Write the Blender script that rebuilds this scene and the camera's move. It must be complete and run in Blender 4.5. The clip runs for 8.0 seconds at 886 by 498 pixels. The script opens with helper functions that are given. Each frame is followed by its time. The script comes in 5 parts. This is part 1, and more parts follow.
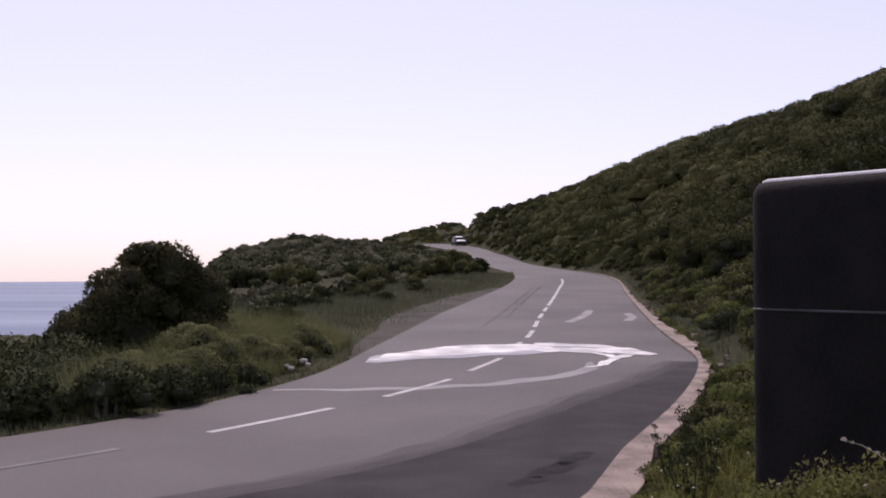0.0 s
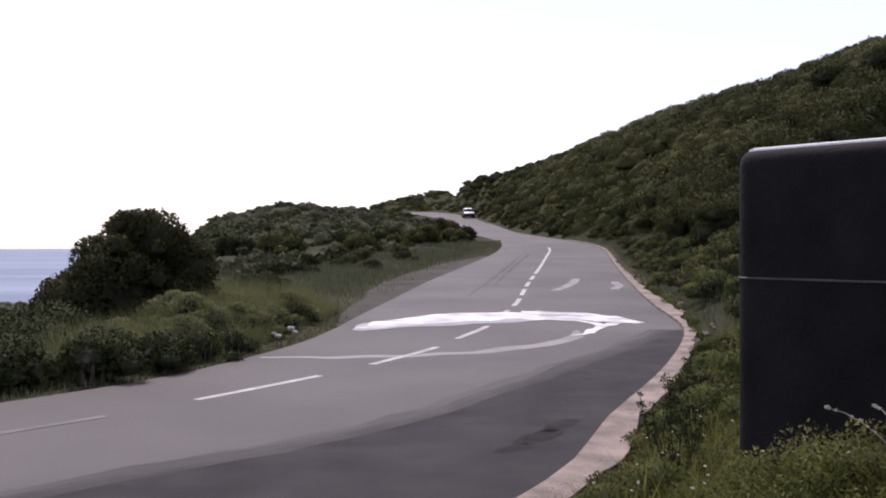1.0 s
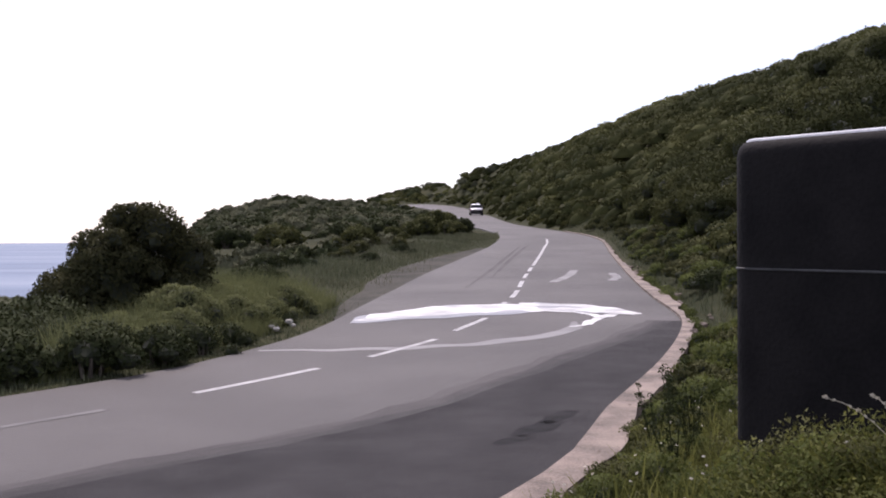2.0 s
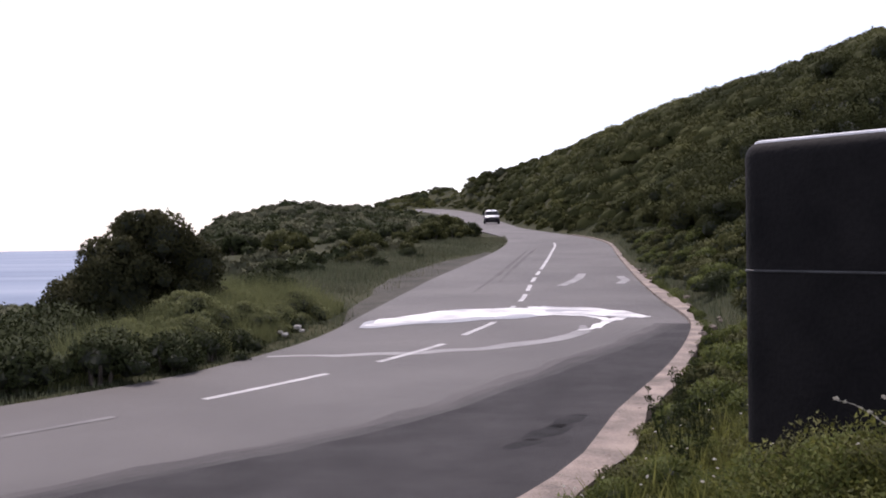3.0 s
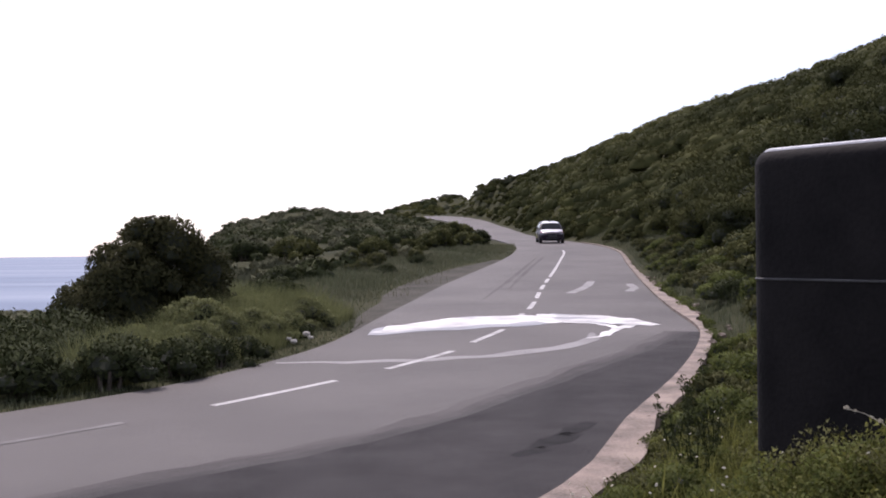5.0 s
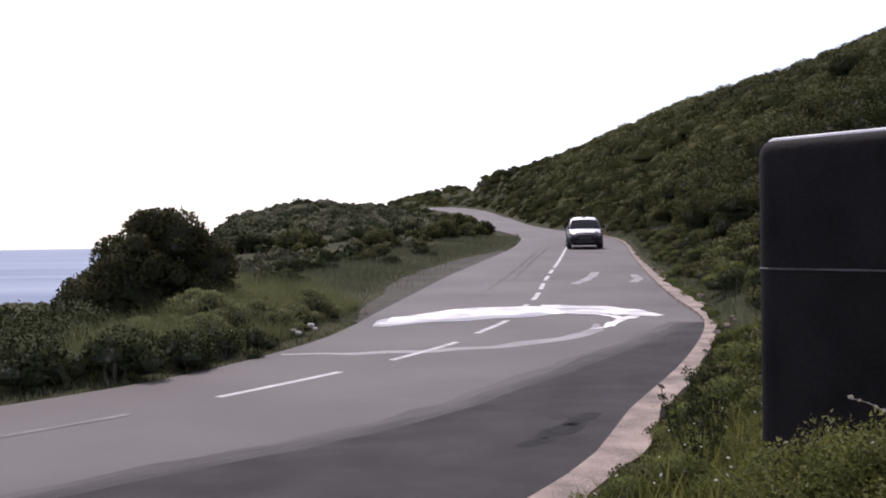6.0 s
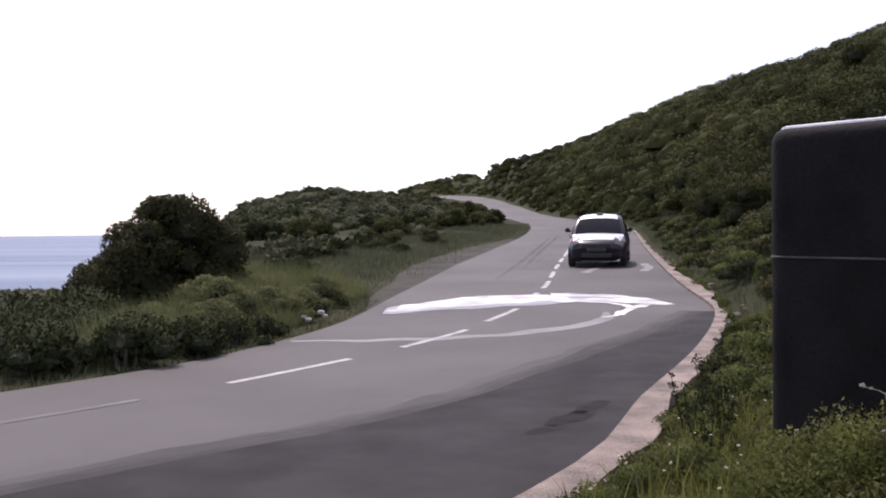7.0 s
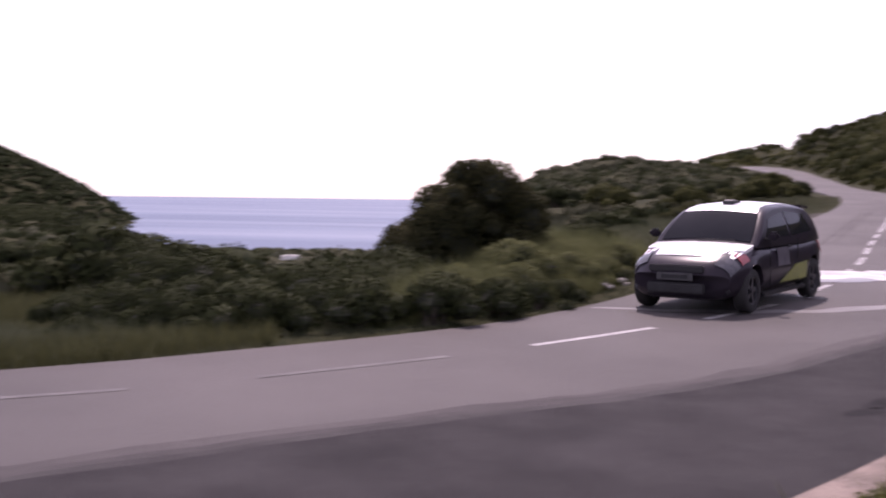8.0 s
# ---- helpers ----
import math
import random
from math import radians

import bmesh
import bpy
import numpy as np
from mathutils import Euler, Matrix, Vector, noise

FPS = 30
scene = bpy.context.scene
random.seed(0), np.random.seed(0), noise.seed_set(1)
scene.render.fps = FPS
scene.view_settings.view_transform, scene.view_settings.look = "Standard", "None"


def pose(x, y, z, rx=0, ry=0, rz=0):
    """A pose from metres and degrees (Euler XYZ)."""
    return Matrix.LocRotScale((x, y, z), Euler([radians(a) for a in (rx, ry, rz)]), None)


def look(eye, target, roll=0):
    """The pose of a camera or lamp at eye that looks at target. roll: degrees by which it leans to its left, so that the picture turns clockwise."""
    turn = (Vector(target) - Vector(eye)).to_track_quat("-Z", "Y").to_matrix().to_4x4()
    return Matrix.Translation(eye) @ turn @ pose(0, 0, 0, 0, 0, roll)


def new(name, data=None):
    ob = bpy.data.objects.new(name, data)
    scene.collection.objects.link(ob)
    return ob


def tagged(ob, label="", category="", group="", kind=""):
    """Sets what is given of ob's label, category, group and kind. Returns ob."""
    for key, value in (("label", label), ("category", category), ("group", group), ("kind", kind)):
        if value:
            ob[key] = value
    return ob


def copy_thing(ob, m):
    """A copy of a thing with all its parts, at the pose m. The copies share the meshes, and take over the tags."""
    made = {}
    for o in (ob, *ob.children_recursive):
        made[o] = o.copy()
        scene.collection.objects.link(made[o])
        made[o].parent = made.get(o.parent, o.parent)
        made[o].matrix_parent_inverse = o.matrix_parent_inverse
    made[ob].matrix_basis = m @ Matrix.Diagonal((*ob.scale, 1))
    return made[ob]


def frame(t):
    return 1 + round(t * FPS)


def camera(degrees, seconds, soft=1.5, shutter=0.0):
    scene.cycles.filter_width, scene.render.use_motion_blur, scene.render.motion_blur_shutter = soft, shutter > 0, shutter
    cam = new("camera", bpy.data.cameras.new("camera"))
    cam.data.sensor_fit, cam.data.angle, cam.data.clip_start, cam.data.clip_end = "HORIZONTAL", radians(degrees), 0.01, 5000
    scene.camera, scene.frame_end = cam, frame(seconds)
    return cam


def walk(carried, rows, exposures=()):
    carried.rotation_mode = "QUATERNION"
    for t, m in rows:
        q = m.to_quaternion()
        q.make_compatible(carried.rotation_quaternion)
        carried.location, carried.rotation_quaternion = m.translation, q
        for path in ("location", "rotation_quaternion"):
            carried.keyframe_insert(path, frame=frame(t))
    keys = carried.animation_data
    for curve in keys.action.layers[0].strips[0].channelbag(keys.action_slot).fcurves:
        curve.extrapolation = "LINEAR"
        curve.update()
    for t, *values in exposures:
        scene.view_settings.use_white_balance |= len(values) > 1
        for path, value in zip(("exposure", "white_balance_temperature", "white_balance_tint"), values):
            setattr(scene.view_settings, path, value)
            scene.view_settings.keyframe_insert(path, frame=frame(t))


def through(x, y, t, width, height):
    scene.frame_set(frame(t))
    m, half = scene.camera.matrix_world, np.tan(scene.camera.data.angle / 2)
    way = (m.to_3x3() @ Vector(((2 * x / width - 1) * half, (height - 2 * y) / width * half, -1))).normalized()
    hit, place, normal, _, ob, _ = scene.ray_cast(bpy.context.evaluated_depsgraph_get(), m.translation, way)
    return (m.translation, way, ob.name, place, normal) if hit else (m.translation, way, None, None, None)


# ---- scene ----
EYE = 1.95
cam = camera(42.0, 8.0, soft=1.9, shutter=0.4)
# seconds, yaw, pitch, roll, sway of the eye in x, y, z
PATH = [
    (0.0, 0.0, 1.284, 0.202, 0.0, 0.0, 0.0),
    (0.5, -0.296, 0.699, 0.026, 0.003, 0.0, 0.0),
    (1.0, -0.632, -0.296, 0.072, 0.001, 0.0, 0.0),
    (1.5, -0.819, -0.75, 0.154, 0.002, 0.0, 0.0),
    (3.0, -0.378, -0.46, 0.829, -0.004, 0.0, 0.0),
    (3.5, -0.373, -0.338, 0.85, -0.004, 0.0, 0.0),
    (4.0, -0.11, -0.012, 0.817, -0.005, 0.0, 0.0),
    (4.5, -0.024, -0.01, 0.649, -0.006, 0.0, 0.0),
    (6.0, 0.272, -0.528, 0.83, -0.004, 0.0, -0.002),
    (6.5, 0.367, -0.736, 0.838, -0.005, 0.0, -0.005),
    (7.0, 0.773, -1.104, 0.554, -0.009, 0.0, -0.011),
    (7.5, 4.026, -1.749, -0.437, -0.03, 0.01, -0.018),
    (7.7, 7.775, -2.06, -0.377, -0.067, 0.03, -0.024),
    (7.8, 9.511, -2.187, -0.399, -0.099, 0.04, -0.033),
    (7.9, 12.758, -2.475, -0.655, -0.133, 0.03, -0.037),
    (8.0, 15.332, -2.684, -0.74, -0.148, 0.0, -0.043),
]
walk(cam, [(t, pose(x, y, EYE + z, 90 + pitch, roll, yaw)) for t, yaw, pitch, roll, x, y, z in PATH],
     exposures=[(0.0, -0.34, 6450, 32), (0.5, -0.26, 6400, 30), (1.0, -0.04, 6300, 26), (1.6, 0.08, 6300, 24), (7.5, 0.08, 6300, 24), (8.0, 0.08, 6500, 41)])

# ---- light ----
SUN_ELEVATION, SUN_LEFT = 54.0, 12.0
world = bpy.data.worlds.new("sky")
scene.world = world
world.use_nodes = True
sky = world.node_tree.nodes.new("ShaderNodeTexSky")
sky.sky_type, sky.sun_disc = "NISHITA", False
sky.sun_elevation, sky.sun_rotation = radians(SUN_ELEVATION), radians(-SUN_LEFT)
sky.dust_density, sky.air_density, sky.ozone_density = 0.8, 1.0, 2.5
background = world.node_tree.nodes["Background"]
background.inputs["Strength"].default_value = 0.14
haze = world.node_tree.nodes.new("ShaderNodeMix")
haze.data_type = "RGBA"
haze.inputs["Factor"].default_value = 0.42
haze.inputs["B"].default_value = (10.5, 10.4, 10.8, 1)
world.node_tree.links.new(sky.outputs["Color"], haze.inputs["A"])
world.node_tree.links.new(haze.outputs["Result"], background.inputs["Color"])
sun = new("sun", bpy.data.lights.new("sun", "SUN"))
sun.data.energy, sun.data.angle, sun.data.color = 3.7, radians(0.6), (1.0, 0.93, 0.84)
sun.matrix_world = look((0, 0, 60), (60 * math.sin(radians(SUN_LEFT)), -60 * math.cos(radians(SUN_LEFT)),
                                    60 - 60 * math.tan(radians(SUN_ELEVATION))))


# ---- materials ----
def material(name, dark, light, scale=4.0, rough=0.7, bump=0.0, bump_scale=60.0, metal=0.0, coat=0.0, coat_rough=0.08, fine=0.5, through=0.0, island=0.0,
             stretch=(1, 1, 1), specular=0.5, rough_spread=0.0, relief_depth=0.02):
    """Two colours mixed by a broad and a fine noise, with bump; through: part of the light that a leaf lets pass."""
    m = bpy.data.materials.new(name)
    m.use_nodes = True
    n, l = m.node_tree.nodes, m.node_tree.links
    bsdf, out = n["Principled BSDF"], n["Material Output"]
    coords = n.new("ShaderNodeTexCoord")
    mapping = n.new("ShaderNodeMapping")
    mapping.inputs["Scale"].default_value = stretch
    l.new(coords.outputs["Object"], mapping.inputs["Vector"])
    broad, grain = n.new("ShaderNodeTexNoise"), n.new("ShaderNodeTexNoise")
    broad.inputs["Scale"].default_value, broad.inputs["Detail"].default_value = scale, 5.0
    grain.inputs["Scale"].default_value, grain.inputs["Detail"].default_value = bump_scale, 3.0
    for tex in (broad, grain):
        l.new(mapping.outputs["Vector"], tex.inputs["Vector"])
    mix = n.new("ShaderNodeMath")
    mix.operation = "MULTIPLY_ADD"
    mix.inputs[1].default_value = fine
    l.new(grain.outputs["Fac"], mix.inputs[0])
    l.new(broad.outputs["Fac"], mix.inputs[2])
    value = mix.outputs[0]
    if island:
        geo = n.new("ShaderNodeNewGeometry")
        add = n.new("ShaderNodeMath")
        add.operation = "MULTIPLY_ADD"
        add.inputs[1].default_value = island
        l.new(geo.outputs["Random Per Island"], add.inputs[0])
        l.new(value, add.inputs[2])
        value = add.outputs[0]
    middle = 0.5 + 0.5 * fine + 0.5 * island
    ramp = n.new("ShaderNodeMapRange")
    spread = 0.16 + 0.1 * fine + 0.4 * island
    ramp.inputs["From Min"].default_value, ramp.inputs["From Max"].default_value = middle - spread, middle + spread
    l.new(value, ramp.inputs["Value"])
    colour = n.new("ShaderNodeMix")
    colour.data_type = "RGBA"
    colour.inputs["A"].default_value, colour.inputs["B"].default_value = (*dark, 1), (*light, 1)
    l.new(ramp.outputs["Result"], colour.inputs["Factor"])
    l.new(colour.outputs["Result"], bsdf.inputs["Base Color"])
    bsdf.inputs["Roughness"].default_value, bsdf.inputs["Metallic"].default_value = rough, metal
    bsdf.inputs["Coat Weight"].default_value = coat
    bsdf.inputs["Coat Roughness"].default_value = coat_rough
    bsdf.inputs["Specular IOR Level"].default_value = specular
    if rough_spread:
        rr = n.new("ShaderNodeMapRange")
        rr.inputs["To Min"].default_value, rr.inputs["To Max"].default_value = rough - rough_spread, rough + rough_spread
        rr.inputs["From Min"].default_value, rr.inputs["From Max"].default_value = 0.35, 0.65
        l.new(broad.outputs["Fac"], rr.inputs["Value"])
        l.new(rr.outputs["Result"], bsdf.inputs["Roughness"])
    if bump:
        relief = n.new("ShaderNodeBump")
        relief.inputs["Strength"].default_value, relief.inputs["Distance"].default_value = bump, relief_depth
        l.new(grain.outputs["Fac"], relief.inputs["Height"])
        l.new(relief.outputs["Normal"], bsdf.inputs["Normal"])
    if through:
        leaf, blend = n.new("ShaderNodeBsdfTranslucent"), n.new("ShaderNodeMixShader")
        l.new(colour.outputs["Result"], leaf.inputs["Color"])
        blend.inputs["Fac"].default_value = through
        l.new(bsdf.outputs["BSDF"], blend.inputs[1])
        l.new(leaf.outputs["BSDF"], blend.inputs[2])
        l.new(blend.outputs["Shader"], out.inputs["Surface"])
    return m


ASPHALT = material("asphalt_worn", (0.05, 0.044, 0.042), (0.108, 0.097, 0.092), 0.28, 0.7, 0.35, 180.0, fine=0.8, specular=0.24)
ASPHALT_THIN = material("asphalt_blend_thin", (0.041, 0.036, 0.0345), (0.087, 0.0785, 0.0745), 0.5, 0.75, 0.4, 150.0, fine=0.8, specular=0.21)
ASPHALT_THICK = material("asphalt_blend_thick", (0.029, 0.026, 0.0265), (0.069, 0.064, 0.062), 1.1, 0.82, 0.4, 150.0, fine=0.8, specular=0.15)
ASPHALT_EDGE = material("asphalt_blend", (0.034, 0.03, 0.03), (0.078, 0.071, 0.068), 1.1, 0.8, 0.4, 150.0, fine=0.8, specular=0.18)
ASPHALT_NEW = material("asphalt_new", (0.02, 0.0185, 0.019), (0.05, 0.0465, 0.0465), 1.3, 0.85, 0.5, 140.0, fine=0.8, specular=0.12)
STAIN = material("oil_stain", (0.007, 0.0065, 0.007), (0.024, 0.0225, 0.023), 5.0, 0.85, 0.4, 140.0, fine=0.8, specular=0.12)
PAINT = material("road_paint", (0.17, 0.16, 0.155), (0.46, 0.45, 0.435), 3.0, 0.55, 0.3, 120.0, fine=0.6)
PAINT_WORN = material("road_paint_worn", (0.095, 0.088, 0.086), (0.2, 0.19, 0.184), 1.2, 0.6, 0.3, 120.0, fine=0.8)
PAINT_FAINT = material("road_paint_faint", (0.078, 0.072, 0.069), (0.165, 0.156, 0.15), 2.5, 0.7, 0.3, 120.0, fine=0.8, specular=0.24)
SPILL = material("white_spill", (0.24, 0.23, 0.22), (0.8, 0.78, 0.74), 1.6, 0.5, 0.15, 60.0, fine=0.5)
SPILL_THIN = material("thin_spill", (0.1, 0.098, 0.1), (0.26, 0.255, 0.265), 2.2, 0.4, 0.15, 60.0, fine=0.6)
CONCRETE = material("kerb_concrete", (0.085, 0.064, 0.05), (0.29, 0.225, 0.182), 2.4, 0.85, 0.5, 50.0, fine=0.6)
SOIL = material("scrub_soil", (0.024, 0.028, 0.013), (0.056, 0.054, 0.027), 0.35, 0.95, 0.6, 6.0, fine=0.8, specular=0.05)
GRASS = material("grass_blades", (0.046, 0.055, 0.03), (0.135, 0.145, 0.085), 0.5, 0.6, through=0.35, island=0.7, fine=0.2, specular=0.1)
DRY_GRASS = material("dry_grass", (0.075, 0.078, 0.042), (0.16, 0.158, 0.092), 0.5, 0.7, through=0.3, island=0.7, fine=0.2)
LEAF_DARK = material("leaves_dark", (0.02, 0.027, 0.011), (0.055, 0.064, 0.026), 0.9, 0.75, through=0.14, island=0.35, fine=0.2, specular=0.06)
LEAF_OLIVE = material("leaves_olive", (0.04, 0.045, 0.017), (0.1, 0.1, 0.038), 0.9, 0.75, through=0.16, island=0.35, fine=0.2, specular=0.06)
LEAF_BUSH = material("leaves_bush", (0.018, 0.022, 0.01), (0.08, 0.078, 0.034), 0.9, 0.75, through=0.3, island=0.45, fine=0.2, specular=0.06)
LEAF_FIELD = material("field_grass", (0.042, 0.046, 0.02), (0.12, 0.122, 0.052), 0.3, 0.7, through=0.3, island=0.6, fine=0.2, specular=0.08)
LEAF_YELLOW = material("leaves_yellow_green", (0.052, 0.062, 0.018), (0.155, 0.16, 0.044), 0.9, 0.7, through=0.4, island=0.6, fine=0.2, specular=0.08)
# Hill leaves coloured darker, for shadowed slope and dense growth.
LEAF_HILL_SHADED = material("leaves_hill_shaded", (0.02, 0.026, 0.011), (0.078, 0.08, 0.031), 0.09, 0.8, through=0.2, island=0.08, fine=0.15, specular=0.03)
# Near-black filler colour that gives the shade within the crowns.
CORE_SHADE = material("shrub_inner_shade", (0.014, 0.018, 0.009), (0.034, 0.04, 0.02), 3.0, 0.9)
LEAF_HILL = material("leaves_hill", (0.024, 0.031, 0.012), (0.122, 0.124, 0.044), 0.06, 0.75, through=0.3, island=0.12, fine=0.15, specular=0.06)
GRASS_VERGE = material("grass_verge", (0.058, 0.066, 0.018), (0.22, 0.22, 0.064), 0.6, 0.6, through=0.5, island=0.6, fine=0.2, specular=0.1)
SEED = material("dry_seed", (0.4, 0.37, 0.3), (0.6, 0.56, 0.47), 9.0, 0.8, through=0.3)
GRAVEL = material("verge_gravel", (0.036, 0.035, 0.028), (0.095, 0.088, 0.072), 0.8, 0.95, 0.8, 30.0, fine=0.9, specular=0.1)
BIN_BAND = material("container_band", (0.022, 0.022, 0.022), (0.07, 0.07, 0.073), 5.0, 0.6)
LEAF_VERGE = material("leaves_verge", (0.04, 0.052, 0.016), (0.13, 0.15, 0.042), 0.9, 0.7, through=0.4, island=0.5, fine=0.2, specular=0.08)
LEAF_PALE = material("leaves_pale", (0.07, 0.08, 0.034), (0.2, 0.21, 0.095), 0.5, 0.75, through=0.4, island=0.4, fine=0.2, specular=0.05)
# Grey-green leaf colour, paled to include the haze over the seaward slopes.
LEAF_GREY_HAZE = material("leaves_grey_haze", (0.055, 0.06, 0.036), (0.14, 0.142, 0.088), 0.12, 0.8, through=0.2, island=0.1, fine=0.1, specular=0.03)
BARK = material("bark", (0.05, 0.04, 0.03), (0.12, 0.1, 0.08), 6.0, 0.9, 0.6, 40.0)
SEA = material("sea_water", (0.085, 0.125, 0.2), (0.17, 0.215, 0.29), 0.012, 0.6, 1.0, 0.25, fine=0.2, relief_depth=0.9, stretch=(0.12, 1, 1), specular=0.22)
BIN_SHELL = material("container_shell", (0.005, 0.0046, 0.0048), (0.013, 0.0115, 0.0115), 3.0, 0.8, 0.25, 40.0, specular=0.12)
BIN_RIM = material("container_rim", (0.35, 0.35, 0.36), (0.6, 0.6, 0.62), 5.0, 0.35, 0.2, 60.0)
WHITE_PLASTER = material("white_plaster", (0.6, 0.58, 0.54), (0.8, 0.78, 0.74), 2.0, 0.8, 0.2, 30.0)
STONE = material("pale_stone", (0.2, 0.19, 0.165), (0.36, 0.34, 0.3), 9.0, 0.85, 0.5, 30.0)
CAR_PAINT = material("car_paint", (0.02, 0.016, 0.022), (0.03, 0.024, 0.032), 2.0, 0.28, coat=0.12, coat_rough=0.04, specular=0.12)
CAR_WHITE = material("car_paint_pale", (0.76, 0.76, 0.77), (0.82, 0.82, 0.83), 2.0, 0.35, coat=1.0, coat_rough=0.22)
CAR_GREY = material("car_plate_grey", (0.055, 0.05, 0.06), (0.11, 0.1, 0.115), 6.0, 0.5)
CAR_LIME = material("car_decal_lime", (0.13, 0.15, 0.02), (0.22, 0.24, 0.035), 4.0, 0.35)
CAR_RED = material("car_decal_red", (0.2, 0.018, 0.022), (0.28, 0.03, 0.034), 4.0, 0.35, coat=0.5)
BLACK_TRIM = material("black_trim", (0.01, 0.01, 0.011), (0.02, 0.02, 0.022), 8.0, 0.55, 0.1, 200.0)
RUBBER = material("tyre_rubber", (0.014, 0.013, 0.013), (0.028, 0.027, 0.026), 8.0, 0.85, 0.3, 120.0)
ALLOY = material("rim_alloy", (0.05, 0.05, 0.055), (0.09, 0.09, 0.095), 8.0, 0.45, metal=0.6)
ALLOY_DULL = material("plate_grey", (0.05, 0.05, 0.05), (0.09, 0.09, 0.09), 8.0, 0.8)
LENS = material("lamp_lens", (0.06, 0.06, 0.066), (0.12, 0.12, 0.13), 10.0, 0.25, coat=0.15, specular=0.25)
CAR_GLASS = material("car_glass", (0.012, 0.013, 0.016), (0.018, 0.019, 0.022), 2.0, 0.03, specular=0.1)


# ---- mesh helpers ----
def mesh_of(name, verts, faces, mat, smooth=False):
    """A mesh from arrays of places and of corners, all faces with the same number of corners."""
    verts, faces = np.asarray(verts, np.float32), np.asarray(faces, np.int32)
    me = bpy.data.meshes.new(name)
    me.vertices.add(len(verts))
    me.vertices.foreach_set("co", verts.ravel())
    me.loops.add(faces.size)
    me.loops.foreach_set("vertex_index", faces.ravel())
    me.polygons.add(len(faces))
    me.polygons.foreach_set("loop_start", np.arange(0, faces.size, faces.shape[1], dtype=np.int32))
    me.polygons.foreach_set("use_smooth", np.full(len(faces), smooth))
    me.update(calc_edges=True)
    me.validate()
    me.materials.append(mat)
    return me


def part(name, bm, mat, parent=None, label="", smooth=True):
    """Links a bmesh as one mesh object under a thing or a part."""
    bmesh.ops.recalc_face_normals(bm, faces=bm.faces)
    me = bpy.data.meshes.new(name)
    bm.to_mesh(me)
    bm.free()
    me.materials.append(mat)
    for p in me.polygons:
        p.use_smooth = smooth
    if smooth:
        me.set_sharp_from_angle(angle=radians(38))
    ob = new(name, me)
    ob.parent = parent
    return tagged(ob, label)


def spline(points, step=1.0):
    """A smooth line through points of the plan, evenly cut."""
    p = np.array([2 * np.array(points[0]) - np.array(points[1]), *points, 2 * np.array(points[-1]) - np.array(points[-2])], float)
    out = []
    for i in range(1, len(p) - 2):
        a, b, c, d = p[i - 1:i + 3]
        n = max(2, int(np.linalg.norm(c - b) / step))
        for k in range(n):
            u = k / n
            out.append(0.5 * (2 * b + (c - a) * u + (2 * a - 5 * b + 4 * c - d) * u * u + (3 * b - a - 3 * c + d) * u ** 3))
    return np.array(out + [p[-2]])


def signed(line, x, y):
    """Distance of places from a line of the plan, positive on its right."""
    shape = x.shape
    q = np.stack([x.ravel(), y.ravel()], 1)
    best, side = np.full(len(q), 1e9), np.ones(len(q))
    for a, b in zip(line[:-1], line[1:]):
        e = b - a
        u = np.clip(((q - a) @ e) / (e @ e), 0, 1)
        d = q - a - u[:, None] * e
        r = np.hypot(d[:, 0], d[:, 1])
        closer = r < best - 1e-9
        best = np.where(closer, r, best)
        s = np.where(e[0] * (q[:, 1] - a[1]) - e[1] * (q[:, 0] - a[0]) < 0, 1.0, -1.0)
        side = np.where(closer, s, side)
    return (best * side).reshape(shape)


# ---- plan ----
RISE_Y = [-60, -20, 0, 16, 43, 80, 102, 150, 188, 230, 300]
RISE_Z = [-0.8, -0.3, 0.0, 0.40, 1.07, 2.26, 2.90, 4.65, 7.05, 7.2, 6.6]


def road_z(y):
    y = np.asarray(y, float)
    return (np.interp(y - 3, RISE_Y, RISE_Z) + np.interp(y, RISE_Y, RISE_Z) + np.interp(y + 3, RISE_Y, RISE_Z)) / 3


LEFT = spline([(-40, -14), (-28, -6.5), (-18, 0.2), (-12, 4.9), (-6.92, 9.18), (-5.45, 10.8), (-4.12, 12.45), (-3.05, 14.2), (-2.1, 17.0), (-1.7, 19.2), (-1.36, 22.3),
               (-0.84, 26.8), (-0.07, 33.5), (1.16, 42.3), (3.0, 54.8), (4.1, 66.0), (4.2, 76), (3.6, 90), (3.0, 105), (2.8, 120), (2.5, 140), (1.4, 158), (-1.5, 173), (-7, 184), (-16, 192), (-30, 197)])
RIGHT = spline([(-40, -24), (-26, -14), (-15, -6.2), (-8, -0.9), (-3.4, 2.6), (-0.7, 5.6), (0.41, 7.4), (1.12, 8.96), (1.66, 10.8), (2.72, 13.75), (3.68, 16.9), (4.27, 19.4), (4.5, 21.5), (4.75, 24.6),
                (5.54, 31.8), (7.3, 46.2), (8.9, 59.3), (9.3, 69), (8.7, 79), (8.0, 90), (7.5, 104), (7.4, 120), (7.3, 140), (6.4, 160), (4.0, 177), (-2, 191), (-13, 200), (-30, 205)])


